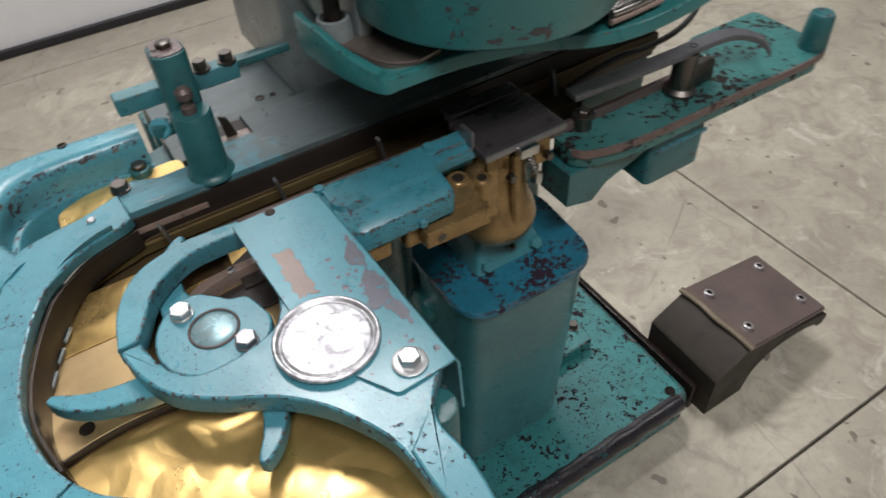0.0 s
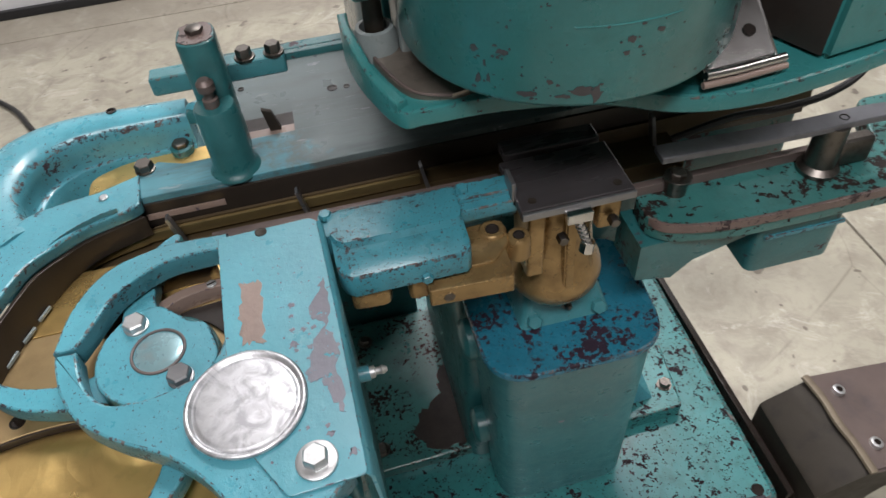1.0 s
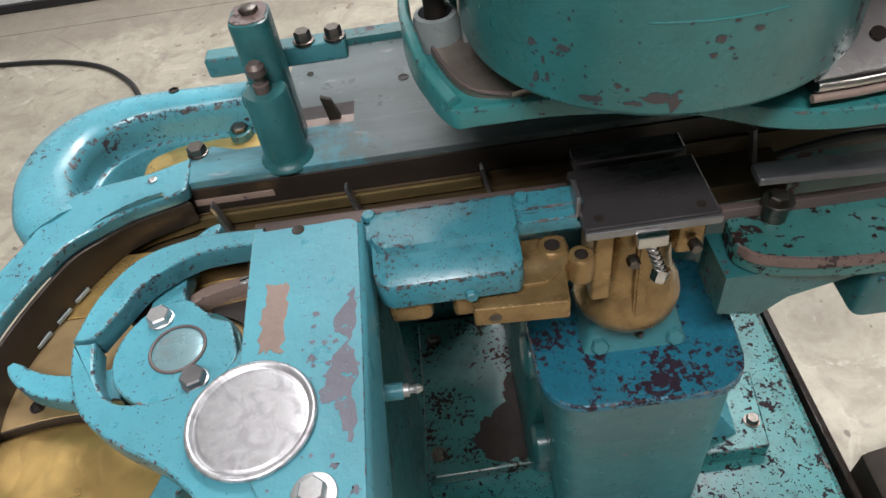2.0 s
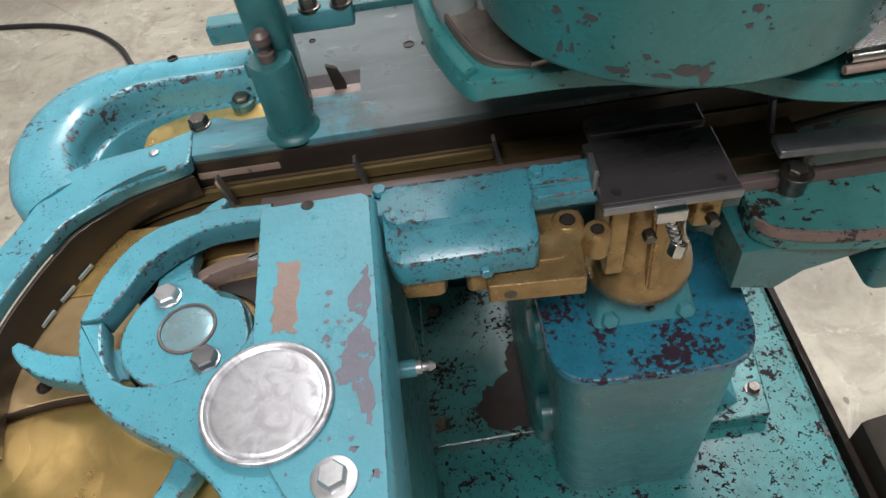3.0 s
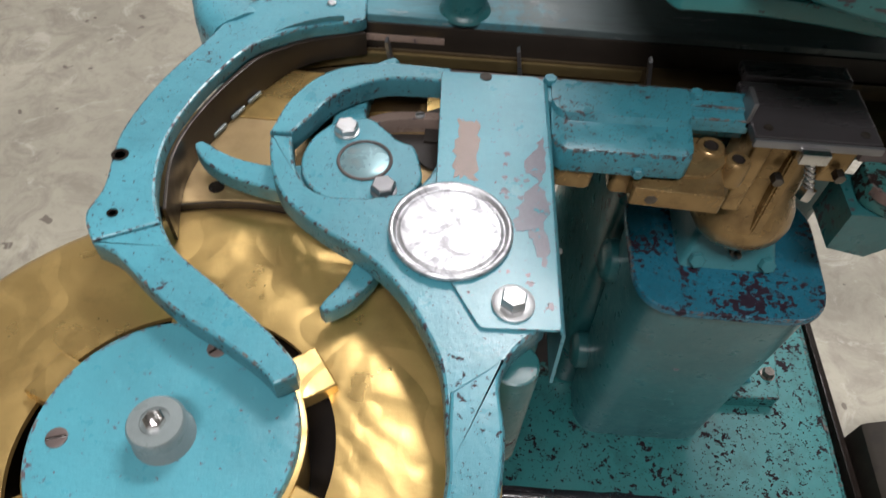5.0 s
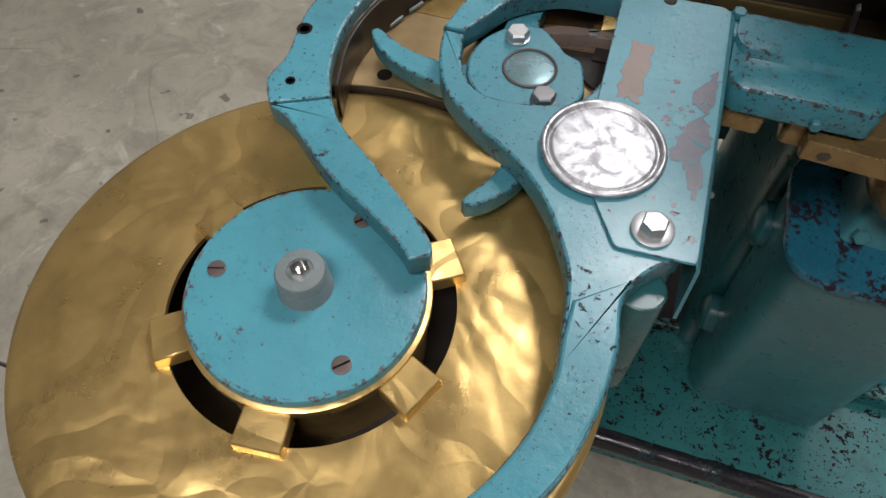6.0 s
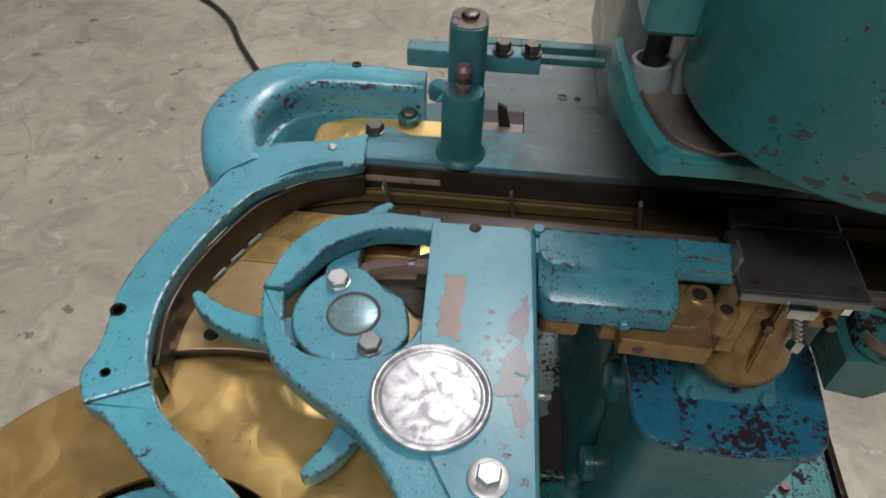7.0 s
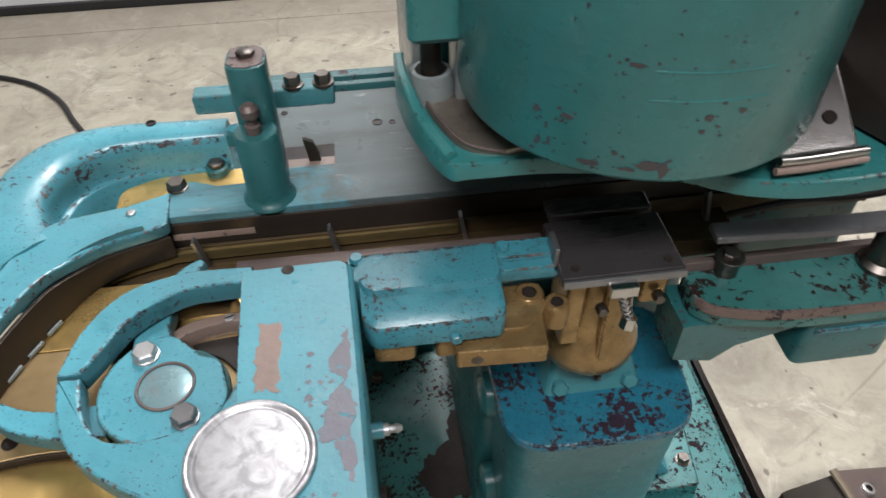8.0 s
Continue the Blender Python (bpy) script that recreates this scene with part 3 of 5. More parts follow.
lathe(bm, DX, DY, [(0.0192, DZ - 0.0004), (0.0192, DZ + 0.0008), (0.0178, DZ + 0.003), (0.0176, DZ + 0.0185), (0.0160, DZ + 0.0215), (0.009, DZ + 0.0218), (0.0085, DZ + 0.0205)], 40)
hub = part("hub", bm, grey_column, turret, "worn painted steel hub")
bm = B()
hexbolt(bm, DX, DY, DZ + 0.0200, 0.0066, 0.0055)
lathe(bm, DX, DY, [(0.0036, DZ + 0.025), (0.0036, DZ + 0.0285), (0.002, DZ + 0.0295)], 16)
part("hub_nut", bm, steel_bright, turret, "bright centre screw")
for a in (-45, 75, 186):
    bm = B()
    x, y = DX + 0.064 * math.cos(radians(a)), DY + 0.064 * math.sin(radians(a))
    lathe(bm, x, y, [(0.0066, DZ - 0.0015), (0.0066, DZ + 0.0006), (0.0058, DZ + 0.0009), (0.003, DZ + 0.0009)], 18)
    screw = part("screw", bm, steel_rust_top, turret, "slotted brown screw")
    bm = B()
    block(bm, -0.006, 0.006, -0.0008, 0.0008, 0.0, 0.0006, 0.0002, pose(x, y, DZ + 0.0007, 0, 0, a * 3))
    part("slot", bm, oil_black, screw)
for k in range(6):
    a = 36 + 60 * k
    bm = B()
    loft(bm, [[tuple(pose(DX, DY, 0, 0, 0, a) @ Vector(p)) for p in ring] for ring in (
        [(0.0835, -0.016, 0.806), (0.1095, -0.0175, 0.806), (0.1095, 0.0175, 0.806), (0.0835, 0.016, 0.806)],
        [(0.0835, -0.016, 0.8205), (0.1085, -0.0165, 0.8185), (0.1085, 0.0165, 0.8185), (0.0835, 0.016, 0.8205)])])
    bmesh.ops.bevel(bm, geom=bm.edges[:], offset=0.001, segments=1, affect="EDGES")
    part("cleat", bm, brass, turret, "bent brass cleat bridging the slots")

# ---- starwheel ----
SX, SY = -0.094, -0.090
star = thing("starwheel", (SX, SY, 0.809), "teal starwheel with hooked fingers and two hexagon bolts", "starwheel")
bm = B()
prism(bm, circle(SX, SY, 0.046, 40), 0.809, 0.830, 0.002)
part("hub", bm, teal_deep, star)
bm = B()
plate_out = spline([(SX + r * math.cos(radians(a)), SY + r * math.sin(radians(a))) for a, r in
                    ((0, .045), (28, .043), (48, .036), (70, .040), (95, .051), (125, .052), (155, .051), (185, .051), (215, .051), (250, .050), (285, .050), (315, .051), (340, .050))], 6, True)
prism(bm, plate_out, 0.829, 0.842, 0.0022)
part("disc", bm, teal_bright, star)
bm = B()
lathe(bm, SX, SY, [(0.0222, 0.8405), (0.0222, 0.8428), (0.0214, 0.8433), (0.0205, 0.8424), (0.0199, 0.8419), (0.016, 0.8430), (0.009, 0.8438), (0.001, 0.8441)], 36)
part("cap", bm, cap_metal, star, "domed cap rubbed to bare metal")
bm = B()
tube(bm, [(SX + 0.0213 * math.cos(k * math.pi / 24), SY + 0.0213 * math.sin(k * math.pi / 24), 0.8425) for k in range(49)], 0.0014, 8)
part("cap_rim", bm, steel_rust_top, star, "rubbed brown rim")
for a in (121, -59):
    x, y = SX + 0.0365 * math.cos(radians(a)), SY + 0.0365 * math.sin(radians(a))
    bm = B()
    lathe(bm, x, y, [(0.0105, 0.841), (0.0105, 0.844), (0.009, 0.8445)], 20)
    hexbolt(bm, x, y, 0.8442, 0.0098, 0.0068, None, radians(a) + 0.3)
    part("bolt", bm, zinc if a > 0 else steel_grey, star)
for a in (178, 268, 88):
    mid = [(0.045, 26, 0.0165), (0.066, 20, 0.0135), (0.086, 14, 0.0115), (0.108, 8, 0.0097), (0.124, 3, 0.0080), (0.135, -1, 0.0058), (0.1405, -3, 0.0030)]
    line = [(Vector((SX + r * math.cos(radians(a + q)), SY + r * math.sin(radians(a + q)))), w) for r, q, w in mid]
    one, two = [], []
    for k, (c, w) in enumerate(line):
        d = (line[min(k + 1, 6)][0] - line[max(k - 1, 0)][0]).normalized()
        one.append(tuple(c + Vector((-d.y, d.x)) * w))
        two.append(tuple(c - Vector((-d.y, d.x)) * w))
    bm = B()
    prism(bm, spline(one, 4) + list(reversed(spline(two, 4))), 0.8195, 0.8365, 0.002)
    part("finger", bm, teal_bright, star)

# ---- guide arms ----
ring = thing("ring_guide", (-0.13, -0.03, 0.809), "curved teal cast ring guide with worn edges", "guide")
outer = spline([(-0.030, 0.012), (-0.060, 0.0135), (-0.091, 0.013), (-0.134, -0.003), (-0.160, -0.040), (-0.170, -0.083)], 7)
inner = spline([(-0.1525, -0.083), (-0.142, -0.064), (-0.123, -0.032), (-0.090, -0.010), (-0.060, -0.006), (-0.030, -0.006)], 7)
bm = B()
prism(bm, outer + inner, 0.838, TOP, 0.0022)
part("arc", bm, teal_bright, ring)
bm = B()
prism(bm, spline([(-0.050, 0.011), (-0.091, 0.0115), (-0.132, -0.004), (-0.155, -0.035)], 6) + spline([(-0.150, -0.036), (-0.128, -0.008), (-0.091, 0.006), (-0.050, 0.006)], 6), 0.808, 0.839, 0.001)
part("band", bm, steel_oil, ring, "dark oily steel band")

# Black sheets laid over the brass as the shade of a deep recess.
bm = B()
prism(bm, spline([(-0.088, -0.030), (-0.060, -0.024), (-0.030, -0.026), (-0.024, -0.060), (-0.044, -0.064), (-0.062, -0.046)], 5, True), 0.8092, 0.8125, 0.0004)
prism(bm, [(-0.050, -0.034), (-0.002, -0.034), (-0.002, 0.030), (-0.050, 0.005)], 0.8126, 0.8150, 0.0004)
solo("shade_pocket", bm, oil_shade_black, "black sheets put in for the dark recess beside the starwheel", "oil patch")
strip_plate = thing("retaining_strip", (-0.07, -0.012, 0.809), "tan metal strip with a slotted screw inside the ring", "metal strip")
bm = B()
prism(bm, spline([(-0.112, -0.030), (-0.088, -0.014), (-0.060, -0.009), (-0.030, -0.008)], 5) + spline([(-0.030, -0.018), (-0.060, -0.019), (-0.086, -0.025), (-0.104, -0.038)], 5), 0.809, 0.826, 0.001)
part("strip", bm, bare_patch, strip_plate)
bm = B()
lathe(bm, -0.055, -0.0140, [(0.0045, 0.8255), (0.0045, 0.8272), (0.0035, 0.8276)], 16)
strip_screw = part("screw", bm, zinc, strip_plate)
bm = B()
block(bm, -0.0042, 0.0042, -0.0007, 0.0007, 0.0, 0.0006, 0.0002, pose(-0.055, -0.0140, 0.8274, 0, 0, 20))
part("slot", bm, oil_black, strip_screw)

arm = thing("s_guide_arm", (0.0, -0.25, 0.70), "long S-shaped teal cast guide arm with chipped edges", "guide arm")
left = spline([(-0.1685, -0.0865), (-0.1665, -0.100), (-0.159, -0.126), (-0.144, -0.152), (-0.115, -0.176), (-0.079, -0.198), (-0.053, -0.223), (-0.034, -0.252), (-0.021, -0.281), (-0.0155, -0.322), (-0.014, -0.352), (-0.021, -0.389), (-0.041, -0.429), (-0.075, -0.462)], 5)
right = spline([(-0.048, -0.476), (-0.015, -0.437), (0.006, -0.400), (0.017, -0.357), (0.0195, -0.320), (0.016, -0.290), (0.024, -0.266), (0.046, -0.243)], 5)
hole = spline([(-0.022, -0.03), (-0.030, -0.085), (-0.046, -0.128), (-0.070, -0.141), (-0.099, -0.146), (-0.125, -0.142), (-0.143, -0.119), (-0.1515, -0.0865)], 5)
bm = B()
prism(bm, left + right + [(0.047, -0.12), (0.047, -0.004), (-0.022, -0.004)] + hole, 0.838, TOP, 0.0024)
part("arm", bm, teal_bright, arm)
bm = B()
tail = spline([(-0.0143, -0.2975), (-0.0140, -0.325), (-0.0128, -0.352), (-0.0198, -0.3885), (-0.0398, -0.4283), (-0.0735, -0.4610)], 5)
tail += spline([(-0.0487, -0.4745), (-0.0160, -0.4363), (0.0048, -0.3995), (0.0157, -0.357), (0.0182, -0.320), (0.0148, -0.2905), (0.0195, -0.2715)], 5)
prism(bm, tail, TOP - 0.003, TOP + 0.0030, 0.0022)
for f in bm.faces:
    f.material_index = 0
part("raised_tail", bm, teal_bright, arm, "thicker cast tail of the arm")
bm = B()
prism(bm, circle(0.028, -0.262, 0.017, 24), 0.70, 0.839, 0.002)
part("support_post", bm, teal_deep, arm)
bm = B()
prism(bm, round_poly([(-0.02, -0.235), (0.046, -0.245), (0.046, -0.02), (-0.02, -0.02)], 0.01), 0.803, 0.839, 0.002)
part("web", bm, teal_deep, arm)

cover = thing("cover_plate", (0.0, -0.12, TOP), "folded sheet cover plate, teal paint rubbed to primer in patches", "cover plate")
outline = [(-0.0385, 0.0035), (0.044, 0.0055), (0.050, 0.0005), (0.0535, -0.12), (0.0555, -0.249), (0.002, -0.2515), (-0.021, -0.213), (-0.0345, -0.13)]
bm = B()
prism(bm, round_poly(outline, 0.004, 3), TOP + 0.0004, TOP + 0.0030, 0.0008)
part("sheet", bm, teal_plate, cover)
bm = B()
loft(bm, [[(0.0495, 0.000, TOP + 0.002), (0.0525, 0.000, TOP + 0.001), (0.0555, -0.249, TOP + 0.001), (0.0540, -0.249, TOP + 0.003)],
          [(0.0525, 0.000, TOP - 0.004), (0.0545, 0.000, TOP - 0.004), (0.0590, -0.249, TOP - 0.004), (0.0565, -0.249, TOP - 0.004)],
          [(0.0530, -0.02, TOP - 0.05), (0.0545, -0.02, TOP - 0.05), (0.0615, -0.249, TOP - 0.07), (0.0590, -0.249, TOP - 0.07)]])
part("fold", bm, teal_plate, cover)
bm = B()
lathe(bm, 0.0, 0.0, [(0.0054, TOP + 0.002), (0.0054, TOP + 0.0034), (0.0048, TOP + 0.0038), (0.001, TOP + 0.0034)], 18)
part("screw_hole", bm, steel_rust, cover, "rusty screw hole")
bm = B()
prism(bm, ragged([(-0.021, -0.056), (-0.004, -0.058), (-0.005, -0.122), (-0.023, -0.120)], 0.0026, 3, 10), TOP + 0.0029, TOP + 0.0033, 0.0001)
part("bare_patch", bm, bare_patch, cover, "brown patch scraped bare")
bm = B()
rag = [(0.047, -0.070), (0.041, -0.082), (0.031, -0.104), (0.036, -0.112), (0.042, -0.118), (0.032, -0.135), (0.024, -0.158), (0.027, -0.170), (0.035, -0.168), (0.039, -0.182), (0.046, -0.200), (0.049, -0.190), (0.047, -0.160), (0.0505, -0.140), (0.044, -0.122), (0.0495, -0.100)]
prism(bm, ragged(rag, 0.0019, 5, 5), TOP + 0.0029, TOP + 0.0033, 0.0001)
part("primer_patch", bm, grey_patch, cover, "grey-violet primer patch with ragged outline")
rnd = random.Random(12)
for k in range(26):
    x, y, q = rnd.uniform(0.016, 0.051), rnd.uniform(-0.240, -0.09), rnd.uniform(0.0010, 0.0032)
    if (x - 0.0235) ** 2 + (y + 0.2315) ** 2 < 0.0175 ** 2 or (x + 0.021) ** 2 + (y + 0.1735) ** 2 < 0.047 ** 2:
        continue
    bm = B()
    prism(bm, ragged(circle(x, y, q, 6), q * 0.45, k, 2), TOP + 0.0029, TOP + 0.0032, 0.0001)
    part("paint_chip", bm, grey_patch, cover)
bm = B()
lathe(bm, 0.0235, -0.2315, [(0.0145, TOP + 0.0025), (0.0145, TOP + 0.0052), (0.0138, TOP + 0.0056), (0.008, TOP + 0.0056)], 32)
washer = part("washer", bm, zinc, cover, "bright zinc washer")
bm = B()
hexbolt(bm, 0.0235, -0.2315, TOP + 0.0055, 0.0092, 0.008, None, 0.4)
part("bolt", bm, zinc, cover, "bright hexagon bolt")

LX, LY, LZ = -0.021, -0.1735, TOP + 0.0034
can_lid = thing("can_lid", (LX, LY, LZ), "round shiny tinplate can end lying on the cover plate", "can lid")
bm = B()
lathe(bm, LX, LY, [(0.0390, LZ + 0.0006), (0.0405, LZ), (0.0440, LZ + 0.0004), (0.0446, LZ + 0.0018), (0.0440, LZ + 0.0036), (0.0422, LZ + 0.0042), (0.0405, LZ + 0.0036), (0.0394, LZ + 0.0016), (0.0385, LZ + 0.0012)], 72)
part("curled_rim", bm, tin, can_lid, "", 60)
bm = B()
lathe(bm, LX, LY, [(0.0392, LZ + 0.0008), (0.0392, LZ + 0.0014), (0.0380, LZ + 0.0012), (0.0368, LZ + 0.0022), (0.0350, LZ + 0.0024), (0.02, LZ + 0.0024), (0.001, LZ + 0.0024)], 72)
part("panel", bm, tin, can_lid, "scuffed flat tinplate panel", 60)

guide = thing("outer_guide_arm", (-0.25, -0.1, 0.80), "hooked teal cast guide arm with worn edges round the pocket", "guide arm")
out_a = spline([(-0.1195, 0.140), (-0.155, 0.126), (-0.191, 0.112), (-0.222, 0.094), (-0.238, 0.060), (-0.248, 0.030), (-0.272, -0.032), (-0.284, -0.097), (-0.2775, -0.152), (-0.281, -0.180), (-0.268, -0.2035)], 6)
in_a = spline([(-0.2265, -0.1825), (-0.240, -0.151), (-0.247, -0.101), (-0.236, -0.041), (-0.207, 0.026), (-0.172, 0.068), (-0.1215, 0.089), (-0.117, 0.100)], 6)
bm = B()
prism(bm, out_a + in_a, 0.846, TOP, 0.0022)
for v in bm.verts:
    if v.co.y > 0.02 and v.co.x > -0.24:
        v.co.z -= 0.0125 * min(1.0, (v.co.x + 0.24) / 0.08) * min(1.0, (v.co.y - 0.02) / 0.03)
part("upper_arm", bm, teal_bright, guide)
out_b = spline([(-0.2672, -0.2045), (-0.248, -0.213), (-0.220, -0.236), (-0.190, -0.257), (-0.160, -0.273), (-0.133, -0.290), (-0.122, -0.300)], 6)
in_b = spline([(-0.1095, -0.293), (-0.112, -0.283), (-0.134, -0.262), (-0.170, -0.234), (-0.208, -0.206), (-0.2255, -0.1835)], 6)
bm = B()
prism(bm, out_b + in_b, 0.838, TOP - 0.0006, 0.0022)
part("lower_arm", bm, teal_bright, guide)
bm = B()
band_o = spline([(-0.236, -0.16), (-0.2465, -0.101), (-0.236, -0.041), (-0.207, 0.026), (-0.172, 0.070), (-0.120, 0.092)], 7)
band_i = spline([(-0.116, 0.088), (-0.170, 0.0655), (-0.2035, 0.024), (-0.2325, -0.042), (-0.2435, -0.101), (-0.233, -0.16)], 7)
prism(bm, band_o + band_i, 0.809, 0.8465, 0.0006)
for v in bm.verts:
    if v.co.z > 0.82 and v.co.y > 0.02:
        v.co.z -= 0.0125 * min(1.0, (v.co.x + 0.24) / 0.08) * min(1.0, (v.co.y - 0.02) / 0.03)
part("band", bm, steel_oil, guide, "dark oily steel guide band")
for x, y, a in ((-0.2305, -0.038, 66), (-0.2200, -0.014, 64), (-0.2100, 0.008, 63)):
    bm = B()
    block(bm, -0.0085, 0.0085, -0.0012, 0.0012, 0.811, 0.8145, 0.0004, pose(x, y, 0, 0, 0, a))
    part("light_slit", bm, grey_column, guide, "pale slit in the guide band")
bm = B()
prism(bm, spline([(-0.218, 0.018), (-0.190, 0.058), (-0.158, 0.079), (-0.136, 0.086)], 6) + spline([(-0.140, 0.0905), (-0.165, 0.085), (-0.198, 0.066), (-0.224, 0.026)], 6), TOP - 0.012, TOP - 0.0065, 0.0006)
part("wear_strip", bm, teal_bright, guide)
for x, y, r in ((-0.276, -0.121, 0.0065), (-0.262, -0.178, 0.004)):
    bm = B()
    lathe(bm, x, y, [(r, TOP - 0.001), (r, TOP + 0.0008), (r * 0.7, TOP + 0.0008), (r * 0.6, TOP)], 18)
    part("bolt_hole", bm, oil_black, guide, "dark bolt hole")
for x, y in ((-0.152, 0.112), (-0.182, 0.094)):
    bm = B()
    lathe(bm, x, y, [(0.0045, TOP - 0.014), (0.0045, TOP - 0.0105), (0.003, TOP - 0.0095)], 14)
    part("rivet", bm, zinc, guide)

# ---- rail and bed ----
rail = thing("feed_bed", (0.1, 0.2, 0.70), "long cast feed bed, teal paint worn to grey metal", "machine bed")
BZ = 0.8455
bm = B()
prism(bm, [(-0.1165, 0.103), (0.62, 0.103), (0.62, 0.165), (-0.012, 0.165), (-0.040, 0.147), (-0.075, 0.146), (-0.102, 0.1575), (-0.122, 0.142)], 0.80, BZ, 0.0016)
part("front_strip", bm, bed_grey, rail)
bm = B()
rings = [[(0.0425, 0.1645, 0.79), (0.0425, 0.1645, BZ - 0.0005), (0.0425, 0.21, BZ - 0.003), (0.0425, 0.232, 0.806), (0.0425, 0.232, 0.79)],
         [(0.62, 0.1645, 0.79), (0.62, 0.1645, BZ - 0.0005), (0.62, 0.21, BZ - 0.003), (0.62, 0.232, 0.806), (0.62, 0.232, 0.79)]]
loft(bm, rings)
part("shoulder", bm, bed_back, rail)
bm = B()
prism(bm, round_poly([(-0.045, 0.218), (0.62, 0.233), (0.62, 0.405), (-0.045, 0.385)], 0.006), 0.785, 0.803, 0.0015)
part("back_plate", bm, bed_back, rail)
bm = B()
block(bm, -0.045, 0.62, 0.386, 0.404, 0.79, 0.815, 0.002)
part("back_rim", bm, teal_deep, rail)
bm = B()
block(bm, -0.022, 0.0425, 0.1655, 0.187, 0.78, 0.8385, 0.001)
part("slot_floor", bm, bare_patch, rail, "tan bare metal in the slot")
bm = B()
block(bm, -0.020, 0.0425, 0.1875, 0.2125, 0.78, 0.8362, 0.0005)
part("slot_gap", bm, oil_shade_black, rail, "black gap in the slot")
for x, y, r in ((0.092, 0.294, 0.0065), (0.110, 0.292, 0.004), (-0.02, 0.33, 0.004)):
    bm = B()
    lathe(bm, x, y, [(r, 0.802), (r, 0.8040), (r * 0.75, 0.8040), (r * 0.7, 0.8032)], 18)
    part("screw_hole", bm, oil_black, rail, "dark screw hole")
bm = B()
block(bm, -0.13, 0.62, 0.100, 0.1035, 0.775, 0.838, 0.0006)
part("track_wall", bm, steel_oil, rail, "black oily wall of the track")
bm = B()
block(bm, -0.20, 0.445, 0.050, 0.102, 0.770, 0.7935, 0.001)
part("track_floor", bm, brass_dark, rail, "oily brown brass track floor")
bm = B()
prism(bm, spline([(-0.228, 0.040), (-0.195, 0.072), (-0.150, 0.090), (-0.10, 0.0945), (0.62, 0.0955)], 4) + [(0.62, 0.0985), (-0.10, 0.0985)] + spline([(-0.15, 0.0945), (-0.20, 0.077), (-0.235, 0.044)], 4), 0.786, 0.812, 0.0006)
part("back_guide", bm, brass_dark, rail)
bm = B()
prism(bm, [(-0.055, 0.044), (0.235, 0.041), (0.235, 0.056), (-0.055, 0.059)], 0.786, 0.822, 0.001)
part("front_guide", bm, steel_rust_top, rail, "rubbed brown front guide")
bm = B()
prism(bm, spline([(-0.200, 0.052), (-0.172, 0.073), (-0.130, 0.086), (-0.09, 0.0905), (0.160, 0.092)], 5) + spline([(0.160, 0.0985), (-0.09, 0.0978), (-0.135, 0.0945), (-0.178, 0.081), (-0.206, 0.058)], 5), 0.797, 0.8095, 0.001)
part("brass_shelf", bm, brass_olive, rail, "dull olive brass guide shelf")
bm = B()
prism(bm, [(-0.10, 0.062), (0.24, 0.060), (0.24, 0.0755), (-0.10, 0.0775)], 0.788, 0.8005, 0.001)
part("inner_guide", bm, brass_dark, rail)
# Raised tan strip added in place of a pale gap through the wall.
bm = B()
block(bm, -0.118, -0.04, 0.0995, 0.1015, 0.818, 0.826, 0.0004)
part("bright_gap", bm, bare_patch, rail, "tan strip standing in for a pale gap")
bm = B()
lathe(bm, -0.114, 0.1475, [(0.0105, BZ - 0.001), (0.0105, BZ + 0.0015), (0.009, BZ + 0.002)], 20)
hexbolt(bm, -0.114, 0.1475, BZ + 0.0015, 0.0095, 0.008)
part("bolt", bm, bolt_dark, rail)
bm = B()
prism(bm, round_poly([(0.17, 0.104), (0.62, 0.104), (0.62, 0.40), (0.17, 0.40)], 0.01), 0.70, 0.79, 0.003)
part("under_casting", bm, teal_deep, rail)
# Unseen slab added to stop the rear lamp shining in under the bed.
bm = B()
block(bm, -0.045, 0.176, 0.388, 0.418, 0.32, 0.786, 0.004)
part("bed_light_block", bm, teal_deep, rail)
# Second unseen slab, added to keep that light off the foot plate.
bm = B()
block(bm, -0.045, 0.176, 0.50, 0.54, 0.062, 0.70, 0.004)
part("foot_light_block", bm, teal_deep, rail)
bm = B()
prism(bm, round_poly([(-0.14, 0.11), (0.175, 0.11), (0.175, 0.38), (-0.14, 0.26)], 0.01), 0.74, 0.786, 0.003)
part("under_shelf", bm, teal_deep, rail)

chain = thing("pusher_chain", (0.05, 0.081, 0.788), "oily feed chain with upright steel pusher dogs in the track", "chain")
bm = B()
for i in range(30):
    x = -0.11 + i * 0.016
    block(bm, x, x + 0.0135, 0.0785, 0.0845, 0.7885, 0.794 + 0.0012 * (i % 2), 0.001)
part("links", bm, steel_oil, chain)
for x in (-0.090, 0.038, 0.166, 0.420):
    bm = B()
    loft(bm, [[(x - 0.001, 0.076, 0.793), (x + 0.0035, 0.076, 0.793), (x + 0.0035, 0.087, 0.793), (x - 0.001, 0.087, 0.793)],
              [(x - 0.007, 0.077, 0.832), (x - 0.004, 0.077, 0.834), (x - 0.004, 0.0865, 0.834), (x - 0.007, 0.0865, 0.832)]])
    part("pusher", bm, steel_grey, chain, "upright bare steel pusher")
bm = B()
loft(bm, [[(0.016, 0.180, 0.838), (0.028, 0.180, 0.838), (0.028, 0.188, 0.838), (0.016, 0.188, 0.838)], [(0.012, 0.182, 0.866), (0.022, 0.182, 0.861), (0.022, 0.187, 0.861), (0.012, 0.187, 0.866)]])
solo("slot_dog", bm, steel_rust, "brown steel dog standing in the bed's slot", "dog")

